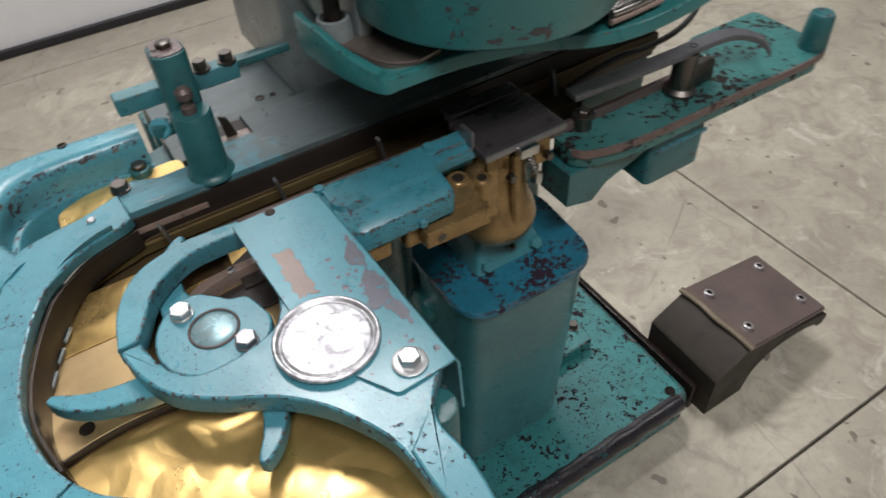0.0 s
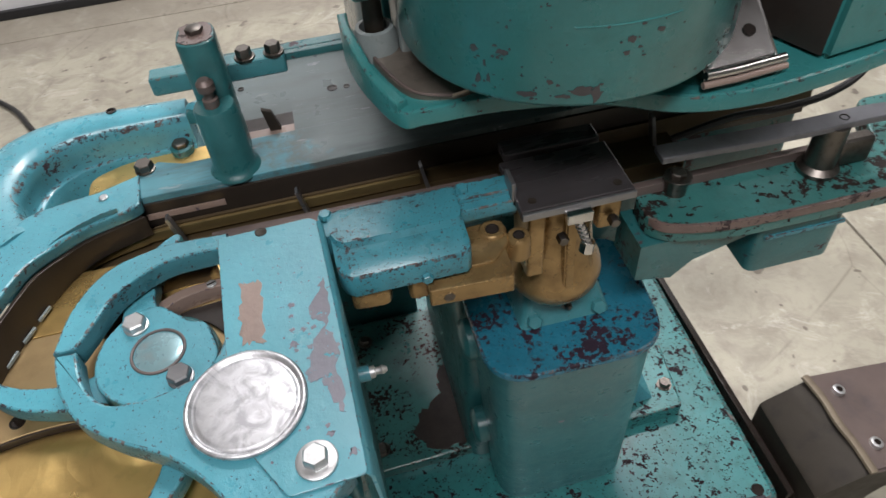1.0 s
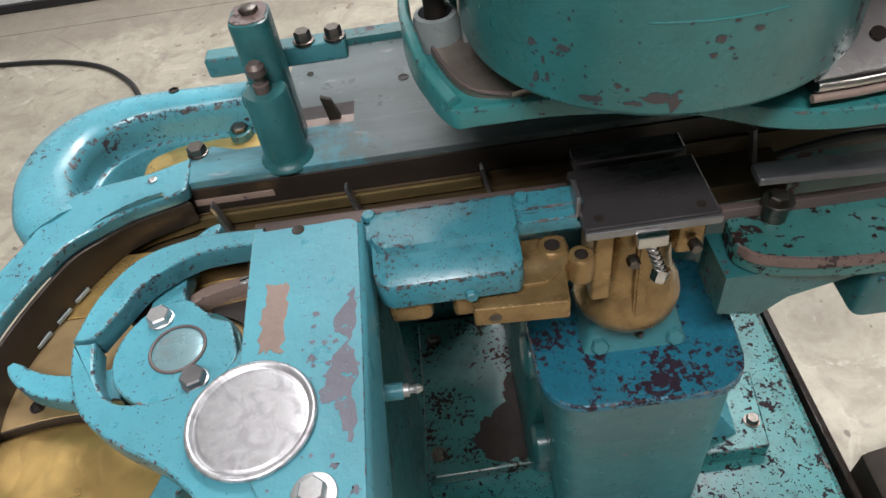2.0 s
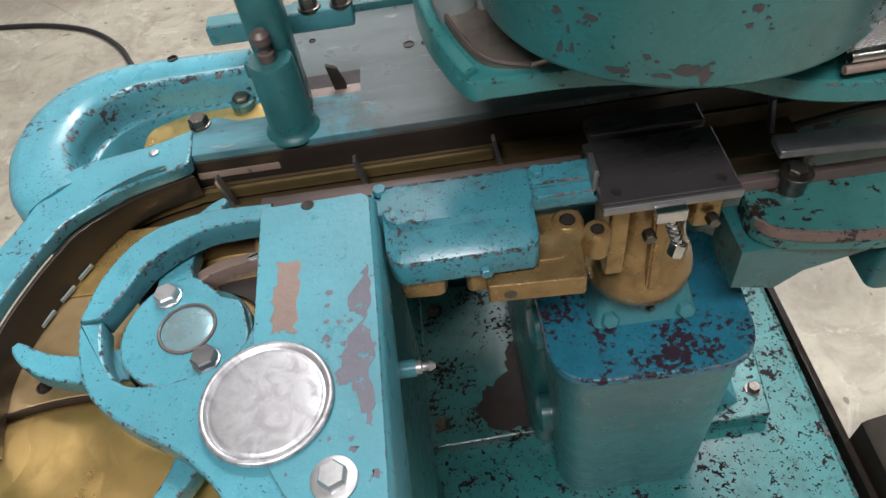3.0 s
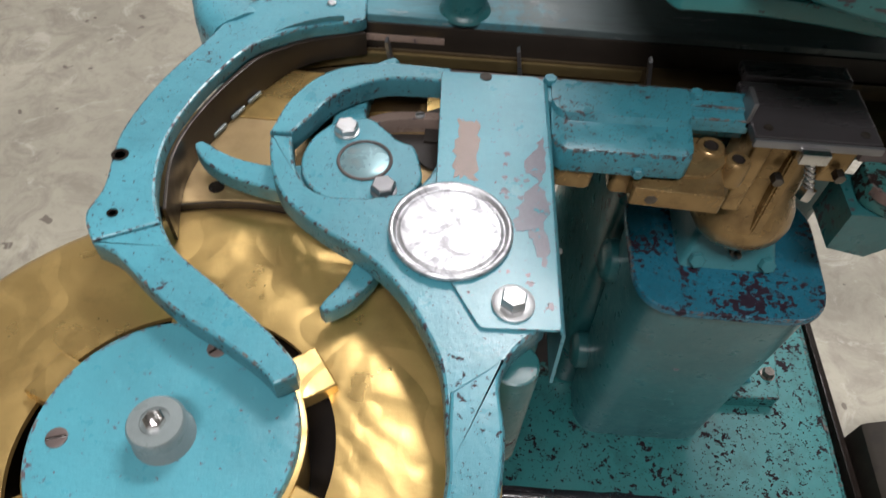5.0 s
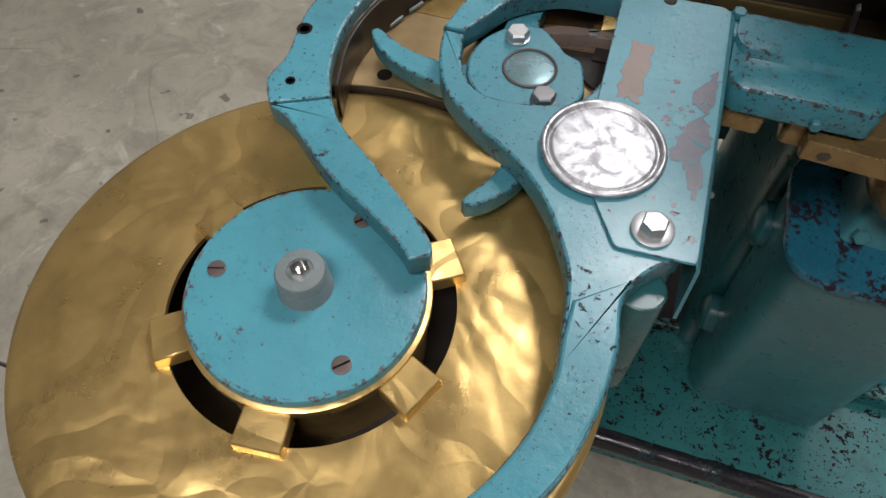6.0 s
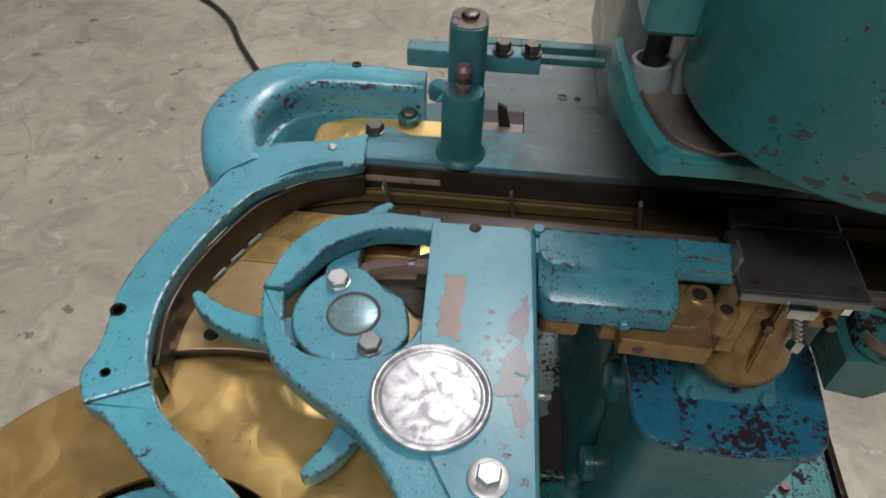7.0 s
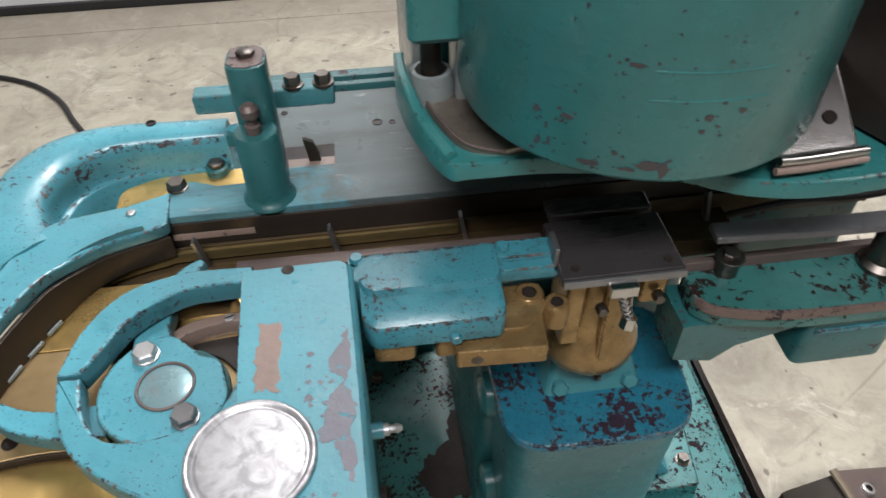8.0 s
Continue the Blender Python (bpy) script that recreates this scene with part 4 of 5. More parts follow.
# front rail casting
front = thing("front_rail", (0.14, -0.01, 0.80), "stepped teal front rail casting, edges worn bright", "rail")
bm = B()
prof = [(0.0175, 0.815), (0.0175, 0.853), (0.012, 0.8555), (-0.026, 0.8535), (-0.030, 0.848), (-0.0580, 0.8425), (-0.0605, 0.8395), (-0.0605, 0.818), (-0.055, 0.813)]
rows = []
for x, inset in ((0.0585, 0.016), (0.0625, 0.006), (0.070, 0.0), (0.172, 0.0), (0.177, 0.004), (0.179, 0.010)):
    rows.append([(x, min(y + inset, 0.0175) if y < 0 else y, z) for y, z in prof])
loft(bm, rows)
bm.faces.ensure_lookup_table()
for k in range(5 * len(prof)):
    bm.faces[k].material_index = 1 if k % len(prof) in (1, 5) else 0
part("casting", bm, teal_rail, front)
bm = B()
prism(bm, round_poly([(0.056, 0.005), (0.238, -0.002), (0.238, 0.022), (0.056, 0.022)], 0.004), 0.815, 0.8500, 0.002)
part("tongue", bm, teal_rail, front)
bm = B()
block(bm, 0.178, 0.235, -0.012, 0.0, 0.830, 0.8455, 0.0018)
part("end_tab", bm, teal_rail, front)
for x, y, z in ((0.0575, 0.0135, 0.8505), (0.187, 0.011, 0.8495)):
    bm = B()
    lathe(bm, x, y, [(0.0075, z - 0.002), (0.0075, z + 0.001), (0.0065, z + 0.001)], 18)
    hexbolt(bm, x, y, z + 0.001, 0.0062, 0.0055)
    part("bolt", bm, teal_rail, front)
bm = B()
hexbolt(bm, 0, 0, 0, 0.0055, 0.005, pose(0.135, -0.060, 0.823, 90))
part("bolt", bm, teal_rail, front)
bm = B()
block(bm, 0.0505, 0.080, -0.012, 0.020, 0.826, 0.8515, 0.002)
part("side_tab", bm, teal_rail, front)

# brass coloured bracket under the rail
bracket = thing("gold_bracket", (0.15, -0.05, 0.78), "gold-painted cast bracket with an eye lug and socket screw", "bracket")
bm = B()
prism(bm, round_poly([(0.134, -0.069), (0.213, -0.073), (0.216, -0.035), (0.134, -0.035)], 0.003), 0.790, 0.8115, 0.0014)
part("jaw", bm, gold, bracket)
bm = B()
prism(bm, round_poly([(0.118, -0.052), (0.200, -0.052), (0.222, -0.030), (0.222, 0.0), (0.118, 0.0)], 0.006), 0.785, 0.8135, 0.002)
part("body", bm, gold, bracket)
bm = B()
prism(bm, round_poly([(0.064, -0.055), (0.100, -0.057), (0.106, -0.03), (0.070, -0.01)], 0.008), 0.792, 0.813, 0.002)
part("left_lug", bm, gold, bracket)
bm = B()
tube(bm, [(0.098, -0.035, 0.803), (0.122, -0.037, 0.803)], 0.007, 12)
part("pin", bm, bolt_dark, bracket)
bm = B()
hexbolt(bm, 0, 0, 0, 0.0058, 0.002, pose(0.152, -0.0685, 0.7995, 90))
part("socket_screw", bm, bolt_dark, bracket)
for x, y, r in ((0.231, -0.028, 0.0120), (0.209, -0.013, 0.0140)):
    bm = B()
    rows = [(r, 0.790), (r, 0.812), (r * 0.93, 0.8135 + 0.001), (r * 0.80, 0.8160), (r * 0.50, 0.8158), (r * 0.42, 0.8135), (r * 0.42, 0.790)]
    lathe(bm, x, y, rows, 24)
    eye = part("eye_lug", bm, gold, bracket)
    bm = B()
    lathe(bm, x, y, [(r * 0.46, 0.8130), (r * 0.46, 0.8163), (r * 0.42, 0.8163), (r * 0.38, 0.8148)], 18)
    part("eye_hole", bm, oil_shade_black, eye, "dark bore")

# lifter
LXX, LYY = 0.293, 0.034
lift = thing("lifter", (LXX, LYY, 0.64), "gold-painted bell-shaped lifter under an oily steel clamp plate", "lifter")
bm = B()
lathe(bm, LXX, LYY, [(0.012, 0.649), (0.028, 0.653), (0.044, 0.664), (0.0525, 0.678), (0.0545, 0.691), (0.052, 0.704), (0.046, 0.717), (0.041, 0.733), (0.039, 0.760), (0.040, 0.82)], 44)
part("bell", bm, gold, lift)
bm = B()
rows = []
for z, y in ((0.688, -0.016), (0.71, -0.019), (0.74, -0.017), (0.78, -0.014), (0.81, -0.012)):
    rows.append([(LXX - 0.007, y, z), (LXX + 0.004, y, z), (LXX + 0.006, LYY, z), (LXX - 0.009, LYY, z)])
loft(bm, rows)
bmesh.ops.bevel(bm, geom=bm.edges[:], offset=0.002, segments=2, affect="EDGES")
part("rib", bm, gold, lift)
bm = B()
block(bm, 0.244, 0.262, -0.018, 0.03, 0.735, 0.84, 0.003)
part("cheek", bm, gold, lift)
bm = B()
block(bm, 0.320, 0.345, -0.010, 0.03, 0.775, 0.835, 0.004)
part("cheek", bm, gold, lift)
bm = B()
block(bm, 0.232, 0.343, -0.032, 0.042, 0.838, 0.8475, 0.0018)
part("clamp_plate", bm, steel_clamp, lift, "black oily clamp plate")
bm = B()
block(bm, 0.240, 0.340, 0.048, 0.072, 0.838, 0.849, 0.0018)
part("back_jaw", bm, steel_clamp, lift)
bm = B()
block(bm, 0.232, 0.343, -0.0365, -0.0325, 0.8385, 0.8470, 0.001)
part("front_lip", bm, steel_grey, lift, "bright worn lip")
bm = B()
block(bm, 0.229, 0.2335, -0.012, 0.012, 0.838, 0.865, 0.001)
part("stop_blade", bm, steel_grey, lift)
for x in (0.246, 0.330):
    bm = B()
    lathe(bm, x, -0.02, [(0.0042, 0.847), (0.0042, 0.8482), (0.0034, 0.8482), (0.002, 0.8478)], 18)
    part("screw", bm, steel_oil, lift)
bm = B()
block(bm, 0.272, 0.297, -0.046, -0.034, 0.831, 0.8435, 0.0012)
latch = part("latch", bm, steel_bright, lift, "bright steel latch")
bm = B()
pts = []
for i in range(60):
    a, t = i * 0.62, i / 59
    pts.append(tuple(Vector((0.284, -0.042, 0.832)) + Vector((0.010, -0.006, -0.030)) * t + Vector((math.cos(a) * 0.0045, math.sin(a) * 0.0045, 0))))
tube(bm, pts, 0.001, 6)
part("spring", bm, steel_bright, lift, "small coil spring")
bm = B()
tube(bm, [(0.284, -0.042, 0.834), (0.294, -0.048, 0.804)], 0.003, 8)
part("spring_pin", bm, steel_bright, lift)
bm = B()
hexbolt(bm, 0, 0, 0, 0.0075, 0.012, pose(0.294, -0.047, 0.806, 165, 15))
part("nut", bm, steel_bright, lift)
for x, z in ((0.280, 0.785), (0.333, 0.795)):
    bm = B()
    hexbolt(bm, 0, 0, 0, 0.0058, 0.010, pose(x, -0.014, z, 90))
    part("screw", bm, bolt_dark, lift)

# ---- seaming head ----
HX, HY, HR = 0.2963, 0.0595, 0.1411
head = thing("seaming_head", (HX, HY, 0.95), "large round teal seaming head with chipped enamel above the track", "machine head")
bm = B()
lathe(bm, HX, HY, [(0.06, 0.988), (HR - 0.006, 0.986), (HR - 0.002, 0.988), (HR, 0.992), (HR, 1.26), (HR - 0.004, 1.28), (HR - 0.02, 1.295), (0.05, 1.30)], 96)
drum = part("drum", bm, teal_drum, head)
bm = B()
a0, a1 = math.atan2(-0.135, -0.045), math.atan2(-0.135, 0.03)
for z in (1.052, 1.072):
    tube(bm, [(HX + (HR - 0.0004) * math.cos(a0 + (a1 - a0) * i / 12), HY + (HR - 0.0004) * math.sin(a0 + (a1 - a0) * i / 12), z) for i in range(13)], 0.0009, 8)
part("raised_frame", bm, teal_drum, drum)


def drum_chip(angle, z, w, h, seed):
    """An irregular flake of missing paint on the drum."""
    rnd = random.Random(seed)
    made = bmesh.new()
    pts = ragged([(w * (0.5 + 0.6 * rnd.random()) * math.cos(k * math.pi / 5), h * (0.5 + 0.6 * rnd.random()) * math.sin(k * math.pi / 5)) for k in range(10)], min(w, h) * 0.18, seed, 2)
    lo, hi = [], []
    for u, v in pts:
        a = radians(angle) + u / HR
        lo.append((HX + (HR - 0.0004) * math.cos(a), HY + (HR - 0.0004) * math.sin(a), z + v))
        hi.append((HX + (HR + 0.0004) * math.cos(a), HY + (HR + 0.0004) * math.sin(a), z + v))
    return loft(made, [lo, hi])


for i, (dx, z, w, h) in enumerate(((-0.036, 1.003, 0.010, 0.0045), (-0.026, 1.000, 0.004, 0.008), (-0.048, 0.998, 0.007, 0.002), (-0.058, 1.010, 0.003, 0.002), (-0.072, 0.998, 0.008, 0.003),
                                    (-0.104, 1.028, 0.004, 0.003), (-0.088, 1.030, 0.007, 0.0025), (-0.098, 1.018, 0.0015, 0.004), (-0.096, 1.006, 0.002, 0.005), (-0.102, 1.004, 0.0025, 0.005),
                                    (-0.006, 1.040, 0.004, 0.003), (0.016, 1.043, 0.004, 0.002), (-0.008, 1.030, 0.003, 0.0025), (0.095, 1.02, 0.004, 0.008), (-0.055, 1.075, 0.006, 0.002), (-0.092, 1.034, 0.0025, 0.001))):
    ang = -90 + math.degrees(math.asin(max(-0.98, min(0.98, dx / HR))))
    part("paint_chip", drum_chip(ang, z, w, h, i + 1), drum_flake, drum, "", 20)
rnd = random.Random(31)
bm = B()
for dx0, z0, sx, sz, count in ((-0.092, 1.024, 0.009, 0.007, 8), (-0.098, 1.008, 0.006, 0.008, 8), (-0.040, 1.002, 0.016, 0.004, 8), (-0.070, 0.997, 0.010, 0.003, 5),
                               (0.006, 1.040, 0.012, 0.006, 8), (0.096, 1.002, 0.018, 0.008, 26), (-0.050, 1.062, 0.020, 0.012, 8), (0.02, 1.09, 0.05, 0.03, 14)):
    for k in range(count):
        dx, z, q = rnd.gauss(dx0, sx), max(0.9895, rnd.gauss(z0, sz)), rnd.uniform(0.0005, 0.0014)
        ang = -90 + math.degrees(math.asin(max(-0.97, min(0.97, dx / HR))))
        merge(bm, drum_chip(ang, z, q * rnd.uniform(0.8, 1.8), q, 100 + k))
tagged(part("speckle", bm, drum_flake, drum, "", 20), "fine specks of missing paint", kind="stuff")

bm = B()
skirt = spline([(0.112, 0.128), (0.112, 0.100), (0.119, 0.050), (0.137, 0.003), (0.160, -0.001), (0.22, -0.003), (0.30, -0.020), (0.36, -0.052), (0.42, -0.062), (0.50, -0.055), (0.575, -0.040)], 6)
prism(bm, skirt + [(0.60, -0.01), (0.60, 0.26), (0.16, 0.26), (0.15, 0.14)], 0.940, 0.958, 0.003)
part("skirt_plate", bm, teal_drum, head)
bm = B()
wall_o = spline([(0.108, 0.132), (0.108, 0.100), (0.117, 0.050), (0.1365, 0.004)], 6)
wall_i = spline([(0.146, 0.010), (0.126, 0.053), (0.117, 0.102), (0.117, 0.132)], 6)
prism(bm, wall_o + wall_i, 0.944, 0.984, 0.0022)
for v in bm.verts:
    if v.co.z > 0.965:
        v.co.z -= 0.020 * max(0.0, min(1.0, (0.080 - v.co.y) / 0.07))
part("side_rim", bm, teal_drum, head)
bm = B()
prism(bm, spline([(0.124, 0.11), (0.134, 0.06), (0.152, 0.018), (0.185, 0.005)], 5) + spline([(0.21, 0.01), (0.19, 0.03), (0.17, 0.08), (0.165, 0.11)], 5), 0.957, 0.9640, 0.001)
part("gasket", bm, tan_steel, head, "brown worn wear plate")
bm = B()
tube(bm, spline([(0.126, 0.11, 0.9645), (0.136, 0.06, 0.9645), (0.154, 0.018, 0.9640), (0.183, 0.004, 0.963)], 5), 0.0017, 8)
part("bright_edge", bm, steel_rust_top, head)
bm = B()
tube(bm, [(0.137, 0.098, 0.962), (0.137, 0.098, 1.03)], 0.0088, 16)
part("tie_rod", bm, steel_rust, head, "dark brown steel tie rod")
bm = B()
lathe(bm, 0.137, 0.098, [(0.020, 0.957), (0.020, 0.972), (0.017, 0.984), (0.0135, 0.985), (0.012, 0.980), (0.009, 0.972)], 28)
part("rod_collar", bm, grey_column, head, "pale worn collar")
bm = B()
block(bm, 0.116, 0.166, 0.066, 0.140, 1.022, 1.22, 0.006)
part("rod_bracket", bm, teal_drum, head)
bm = B()
block(bm, 0.156, 0.172, 0.080, 0.130, 0.957, 1.03, 0.004)
part("rod_web", bm, grey_column, head)
bm = B()
block(bm, 0.150, 0.22, 0.14, 0.26, 0.955, 1.40, 0.006)
part("rear_web", bm, teal_drum, head)
bm = B()
loft(bm, [[(0.376, -0.052, 0.957), (0.448, -0.047, 0.957), (0.480, 0.10, 0.957), (0.40, 0.10, 0.957)], [(0.378, -0.047, 0.972), (0.444, -0.042, 0.972), (0.460, 0.10, 1.040), (0.40, 0.10, 1.040)]])
bmesh.ops.bevel(bm, geom=bm.edges[:], offset=0.003, segments=2, affect="EDGES")
guard = part("polished_guard", bm, steel_bright, head, "polished steel guard plate")
bm = B()
lathe(bm, 0, 0, [(0.0055, -0.001), (0.0055, 0.0012), (0.004, 0.0012)], 16, pose(0.428, -0.018, 0.9845, 25))
part("guard_hole", bm, oil_black, guard)
bm = B()
tube(bm, [(0.374, -0.053, 0.9745), (0.40, -0.052, 0.974), (0.446, -0.047, 0.973)], 0.0036, 10)
part("bright_edge", bm, steel_bright, head)
bm = B()
tube(bm, [(0.372, -0.055, 0.967), (0.40, -0.054, 0.9665), (0.448, -0.049, 0.966)], 0.0030, 10)
part("tan_edge", bm, bare_patch, head)

# upright on the head's flange
side = thing("side_upright", (0.53, 0.0, 0.957), "chipped teal cast upright with its dark side recess filled in black", "machine upright")
bm = B()
loft(bm, [[(0.484, -0.046, 0.957), (0.560, -0.036, 0.957), (0.575, 0.12, 0.957), (0.484, 0.12, 0.957)], [(0.486, -0.046, 1.01), (0.585, -0.032, 1.01), (0.60, 0.12, 1.01), (0.486, 0.12, 1.01)], [(0.495, -0.046, 1.30), (0.66, -0.030, 1.30), (0.66, 0.12, 1.30), (0.495, 0.12, 1.30)]])
bmesh.ops.bevel(bm, geom=bm.edges[:], offset=0.006, segments=2, affect="EDGES")
part("casting", bm, teal_drum, side)
# Black block stands in for the shaded void between guard and upright.
bm = B()
loft(bm, [[(0.462, 0.01, 0.962), (0.4845, -0.042, 0.962), (0.4845, 0.12, 0.962), (0.462, 0.12, 0.962)], [(0.436, 0.03, 1.30), (0.494, -0.042, 1.30), (0.494, 0.12, 1.30), (0.436, 0.12, 1.30)]])
part("dark_recess", bm, oil_shade_black, side, "black block filling in the dark recess")

# ---- discharge side ----
out_rail = thing("discharge_table", (0.6, 0.0, 0.70), "blue-teal discharge table with a worn rusty rim and end post", "machine table")
shape = round_poly([(0.378, 0.030), (0.374, -0.012), (0.395, -0.030), (0.470, -0.0435), (0.80, -0.0455), (0.835, -0.02), (0.835, 0.10), (0.69, 0.10), (0.66, 0.022), (0.46, 0.032)], 0.012, 4)
bm = B()
prism(bm, shape, 0.752, 0.778, 0.0025)
part("top", bm, oily_green, out_rail)
bm = B()
rim_o = spline([(0.376, -0.012), (0.395, -0.0305), (0.470, -0.0445), (0.64, -0.0462), (0.80, -0.0465), (0.836, -0.02)], 5)
prism(bm, rim_o + list(reversed(shrink(rim_o, 0.004))), 0.768, 0.7795, 0.0008)
part("worn_rim", bm, rust_rim, out_rail, "bare rusty rim")
bm = B()
loft(bm, [[(0.365, -0.026, 0.700), (0.408, -0.026, 0.690), (0.430, -0.026, 0.712), (0.500, -0.026, 0.735), (0.52, -0.026, 0.752), (0.365, -0.026, 0.752)],
          [(0.365, 0.03, 0.700), (0.408, 0.03, 0.690), (0.430, 0.03, 0.712), (0.500, 0.03, 0.735), (0.52, 0.03, 0.752), (0.365, 0.03, 0.752)]])
part("apron", bm, teal_deep, out_rail)
bm = B()
prism(bm, round_poly([(0.498, -0.034), (0.600, -0.034), (0.615, 0.0), (0.60, 0.03), (0.50, 0.03)], 0.012), 0.672, 0.753, 0.004)
part("lower_box", bm, teal_deep, out_rail)
bm = B()
block(bm, 0.505, 0.600, -0.037, -0.0335, 0.728, 0.734, 0.001)
part("lip", bm, teal_rail, out_rail)
bm = B()
lathe(bm, 0.812, -0.022, [(0.020, 0.776), (0.019, 0.80), (0.0175, 0.826), (0.015, 0.830), (0.008, 0.829)], 24)
part("end_post", bm, teal_deep, out_rail)
bm = B()
lathe(bm, 0.419, 0.018, [(0.0115, 0.776), (0.0115, 0.797), (0.0145, 0.7975), (0.0145, 0.7995), (0.0135, 0.800)], 24)
hexbolt(bm, 0.419, 0.018, 0.7995, 0.0085, 0.006)
part("stud", bm, bolt_dark, out_rail, "dark stud with washer and bolt head")
bm = B()
block(bm, 0.372, 0.640, 0.022, 0.031, 0.776, 0.790, 0.001)
part("inner_rail", bm, steel_rust_top, out_rail, "brown rubbed steel strip")

bar = thing("guide_bar", (0.55, 0.01, 0.78), "grey bent steel guide bar on a short post", "guide bar")
bm = B()
path = spline([(0.386, 0.010, 0.842), (0.43, 0.008, 0.842), (0.48, 0.005, 0.842), (0.55, 0.003, 0.842), (0.62, 0.003, 0.842), (0.66, -0.002, 0.838), (0.692, -0.016, 0.826), (0.705, -0.026, 0.81)], 6)
rows = []
for i, p in enumerate(path):
    d = (Vector(path[min(i + 1, len(path) - 1)]) - Vector(path[max(i - 1, 0)])).normalized()
    s = d.cross(Vector((0, 0, 1))).normalized()
    rows.append([tuple(Vector(p) + s * a + Vector((0, 0, b))) for a, b in ((-0.011, -0.004), (0.011, -0.004), (0.011, 0.004), (-0.011, 0.004))])
loft(bm, rows)
bmesh.ops.bevel(bm, geom=bm.edges[:], offset=0.001, segments=1, affect="EDGES")
part("bar", bm, steel_bar, bar)
bm = B()
lathe(bm, 0.575, 0.004, [(0.020, 0.776), (0.022, 0.784), (0.016, 0.789), (0.0155, 0.84)], 24)
part("post", bm, bolt_dark, bar)
bm = B()
block(bm, 0.592, 0.632, -0.002, 0.016, 0.777, 0.812, 0.005)
part("bracket", bm, bolt_dark, bar, "dark bracket beside the post")
bm = B()
lathe(bm, 0.581, 0.002, [(0.005, 0.8455), (0.005, 0.8468), (0.004, 0.8468), (0.0035, 0.846)], 14)
part("bar_hole", bm, oil_black, bar)
bm = B()
tube(bm, spline([(0.44, 0.075, 0.800), (0.49, 0.050, 0.835), (0.54, 0.042, 0.840), (0.59, 0.040, 0.848), (0.63, 0.048, 0.865), (0.66, 0.075, 0.895), (0.65, 0.12, 0.90), (0.60, 0.15, 0.86), (0.58, 0.17, 0.84)], 8), 0.004, 8)
solo("oil_hose", bm, rubber, "thin black oil hose curving behind the guide bar", "hose")
bm = B()
lathe(bm, 0.645, 0.150, [(0.016, 0.838), (0.016, 0.862), (0.010, 0.866), (0.010, 0.884), (0.013, 0.886), (0.013, 0.894), (0.004, 0.896)], 24)
solo("brass_oiler", bm, gold, "small brass oiler cup on the casting", "oiler")

# ---- trough and guide post ----
trough = thing("curved_trough", (-0.22, 0.17, 0.76), "thick curved teal casting with a rounded worn lip", "casting")
o = spline([(-0.250, 0.040), (-0.272, 0.068), (-0.287, 0.108), (-0.293, 0.142), (-0.286, 0.188), (-0.262, 0.226), (-0.225, 0.247), (-0.180, 0.253), (-0.130, 0.251), (-0.070, 0.248)], 5)
i_ = spline([(-0.212, 0.082), (-0.222, 0.098), (-0.232, 0.118), (-0.2375, 0.142), (-0.231, 0.176), (-0.215, 0.197), (-0.193, 0.2085), (-0.165, 0.2135), (-0.125, 0.214), (-0.070, 0.214)], 5)
f_ = spline([(-0.190, 0.092), (-0.200, 0.106), (-0.2125, 0.124), (-0.219, 0.144), (-0.213, 0.170), (-0.202, 0.184), (-0.186, 0.195), (-0.162, 0.2015), (-0.125, 0.203), (-0.070, 0.203)], 5)


def strip(lines):
    """A casting swept along matching lines of 3D points, closed into a ring section."""
    made = bmesh.new()
    rows = [[made.verts.new(p) for p in ln] for ln in lines]
    k = len(rows)
    for a in range(k):
        for q in range(len(rows[0]) - 1):
            made.faces.new((rows[a][q], rows[a][q + 1], rows[(a + 1) % k][q + 1], rows[(a + 1) % k][q]))
    made.faces.new([r[0] for r in rows])
    made.faces.new([r[-1] for r in rows])
    return made


def between(a, b, t, z):
    return [(p[0] + (q[0] - p[0]) * t, p[1] + (q[1] - p[1]) * t, z) for p, q in zip(a, b)]


bm = strip([between(o, i_, 0.0, 0.74), between(o, i_, -0.02, 0.840), between(o, i_, 0.0, 0.852), between(o, i_, 0.12, 0.859), between(o, i_, 0.35, 0.861), between(o, i_, 0.70, 0.860), between(o, i_, 0.92, 0.856),
            between(o, i_, 1.02, 0.849), between(i_, f_, 0.02, 0.836), between(i_, f_, 0.04, 0.824), between(i_, f_, 0.12, 0.8195), between(i_, f_, 0.42, 0.8190), between(i_, f_, 0.50, 0.817), between(i_, f_, 0.50, 0.74)])
bm.faces.ensure_lookup_table()
for k in range(12 * (len(o) - 1)):
    bm.faces[k].material_index = 1 if k // (len(o) - 1) in (1, 6, 10) else 0
part("casting", bm, teal_bright, trough, "", 50)
bm = B()
lathe(bm, -0.150, 0.243, [(0.0055, 0.859), (0.0055, 0.8622), (0.004, 0.8622), (0.0035, 0.861)], 16)
part("plug_hole", bm, oil_black, trough)
bm = B()
lathe(bm, -0.086, 0.2075, [(0.0125, 0.800), (0.0125, 0.823), (0.0105, 0.8245), (0.009, 0.8245)], 22)
boss = part("boss", bm, teal_deep, trough)
bm = B()
hexbolt(bm, -0.086, 0.2075, 0.824, 0.0092, 0.006)
part("bolt", bm, bolt_dark, boss)
bm = B()
prism(bm, round_poly([(-0.186, 0.140), (-0.04, 0.145), (-0.04, 0.212), (-0.150, 0.207), (-0.186, 0.190)], 0.014), 0.782, 0.8155, 0.001)
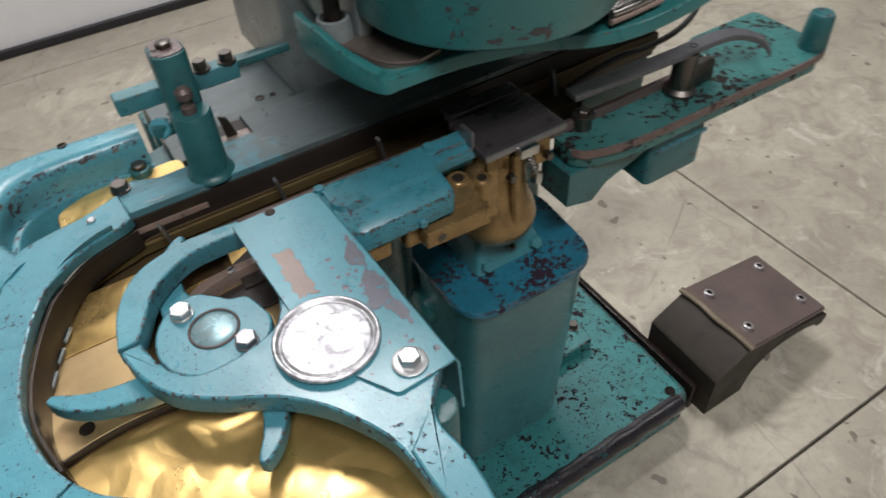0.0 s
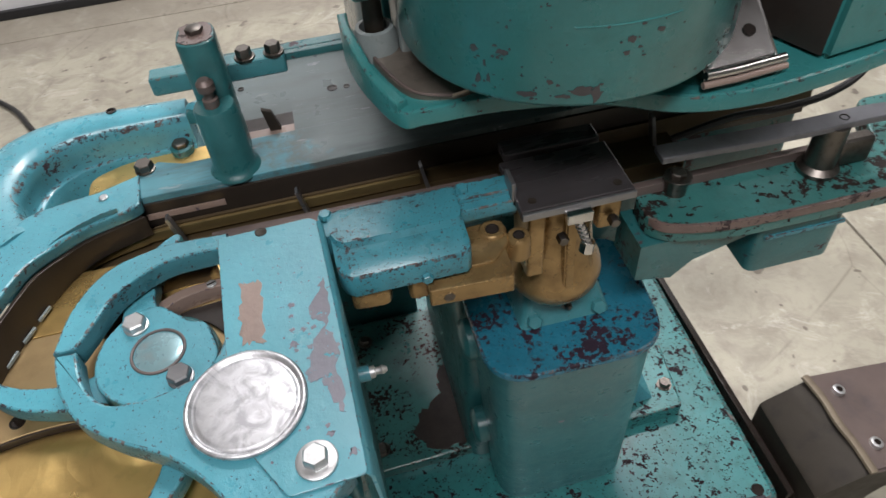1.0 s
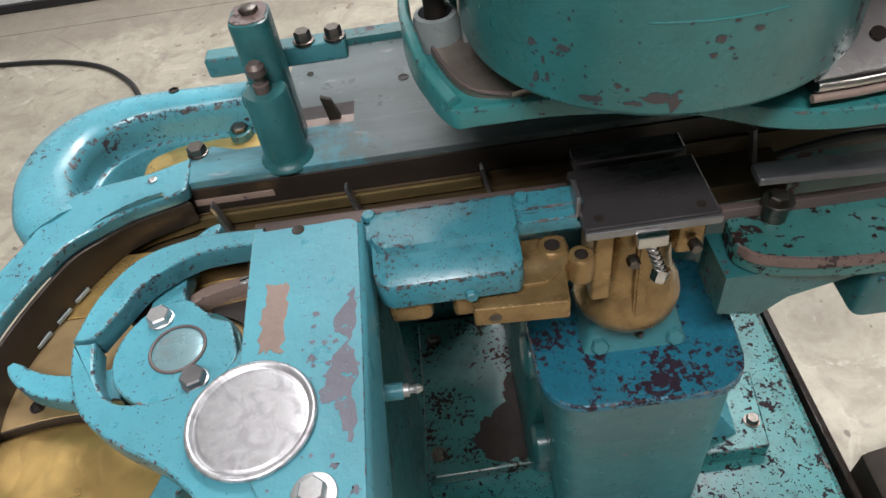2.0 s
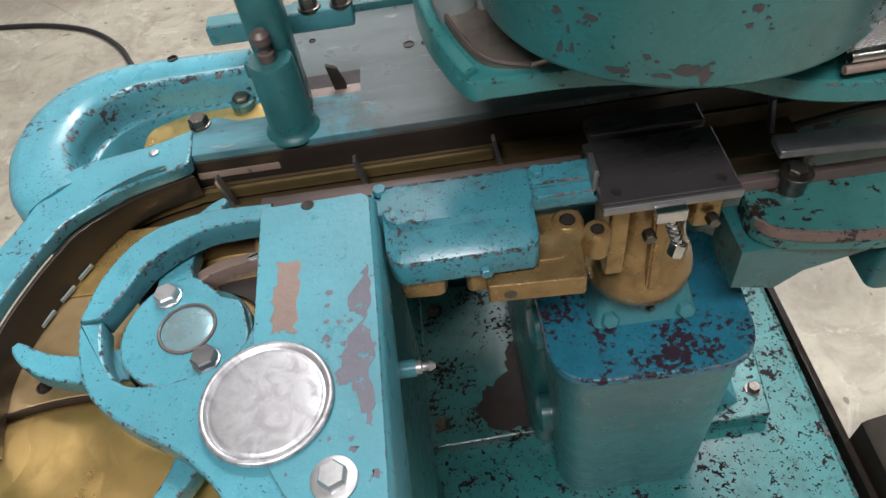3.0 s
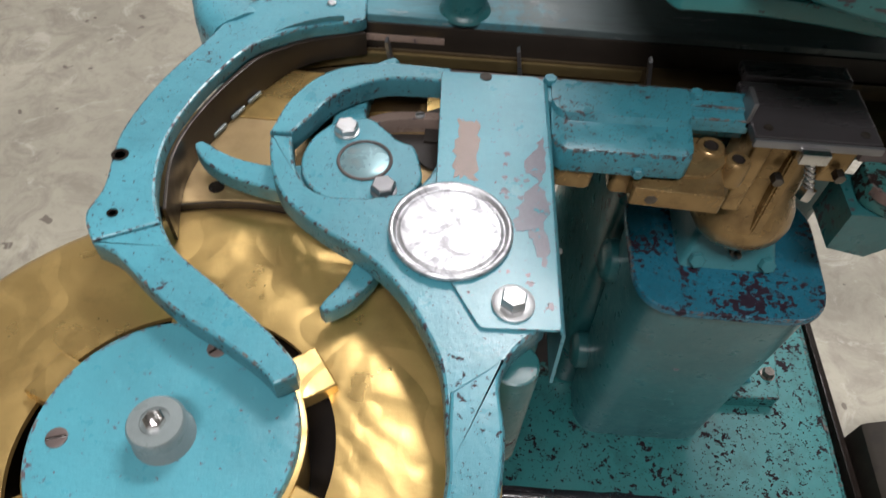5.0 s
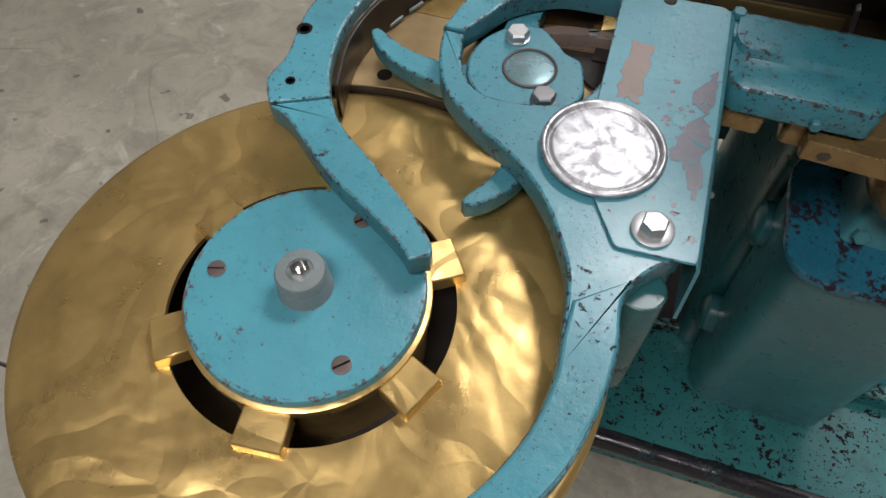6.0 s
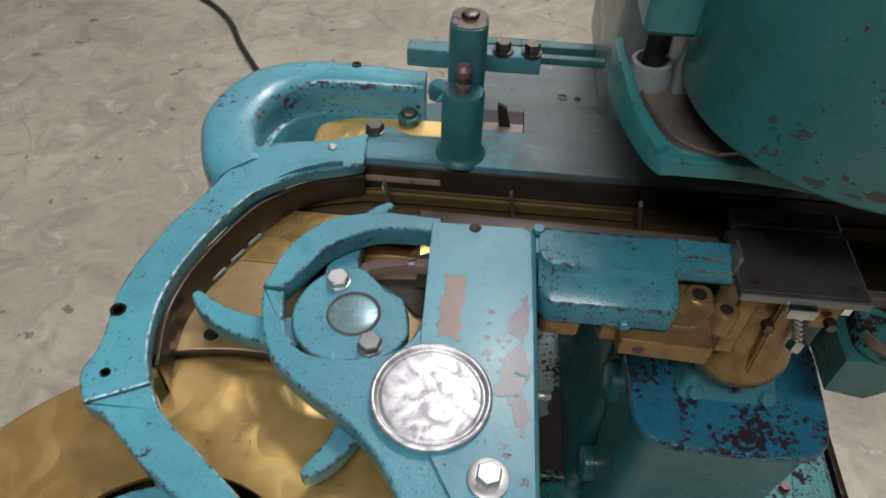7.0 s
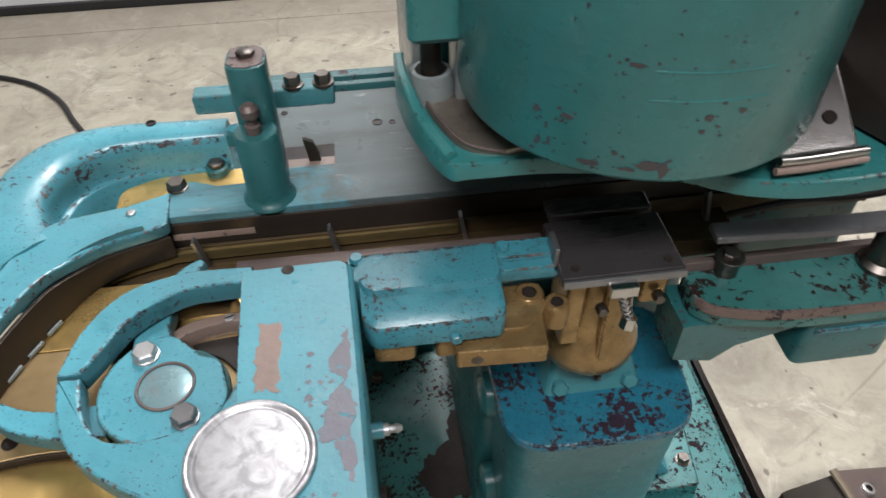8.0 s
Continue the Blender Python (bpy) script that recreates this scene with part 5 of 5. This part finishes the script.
solo("brass_insert", bm, brass, "bright brass insert plate inside the curved casting", "brass plate")

post = thing("guide_post", (-0.021, 0.14, BZ), "teal stop post with a cross bar, bolts and oily grease nipple", "post")
bm = B()
lathe(bm, -0.022, 0.124, [(0.0265, BZ - 0.002), (0.0250, BZ + 0.0015), (0.0225, BZ + 0.003), (0.0208, BZ + 0.007), (0.0203, 0.918), (0.0185, 0.921), (0.005, 0.9215)], 36)
part("socket", bm, teal_deep, post)
bm = B()
prism(bm, round_poly([(-0.0400, 0.132), (-0.0030, 0.132), (-0.0045, 0.176), (-0.0385, 0.176)], 0.016, 7), BZ - 0.001, 0.9785, 0.003)
part("upright", bm, teal_deep, post)
bm = B()
hexbolt(bm, -0.021, 0.156, 0.979, 0.0085, 0.005)
part("cap_bolt", bm, bolt_dark, post)
bm = B()
prism(bm, ragged(round_poly([(-0.0375, 0.1345), (-0.0055, 0.1345), (-0.0070, 0.1735), (-0.0360, 0.1735)], 0.014, 4), 0.0012, 6, 2), 0.9780, 0.9792, 0.0003)
part("rusty_top", bm, rust_rim, post, "top rubbed to rust")
bm = B()
lathe(bm, -0.023, 0.122, [(0.0075, 0.920), (0.0075, 0.929), (0.005, 0.930), (0.005, 0.937), (0.0085, 0.939), (0.0085, 0.946), (0.005, 0.950)], 16)
part("grease_nipple", bm, steel_rust_top, post, "oily brown grease nipple")
bm = B()
block(bm, -0.084, 0.051, 0.1785, 0.200, 0.906, 0.9265, 0.0025)
cross = part("cross_bar", bm, teal_house, post)
bm = B()
block(bm, 0.046, 0.115, 0.188, 0.196, 0.914, 0.922, 0.001)
part("thin_bar", bm, teal_deep, post)
for x in (0.012, 0.041):
    bm = B()
    lathe(bm, x, 0.187, [(0.0105, 0.926), (0.0105, 0.9285), (0.009, 0.929)], 18)
    hexbolt(bm, x, 0.187, 0.9285, 0.0080, 0.0095)
    part("bolt", bm, bolt_dark, cross)
bm = B()
lathe(bm, 0, 0, [(0.012, 0.0), (0.012, 0.008), (0.010, 0.010), (0.004, 0.0105)], 18, pose(-0.048, 0.180, 0.880, 70, 0, -30))
part("thumb_screw", bm, teal_bright, post)
bm = B()
block(bm, -0.060, -0.036, 0.168, 0.184, 0.872, 0.888, 0.003)
part("side_lug", bm, teal_deep, post)
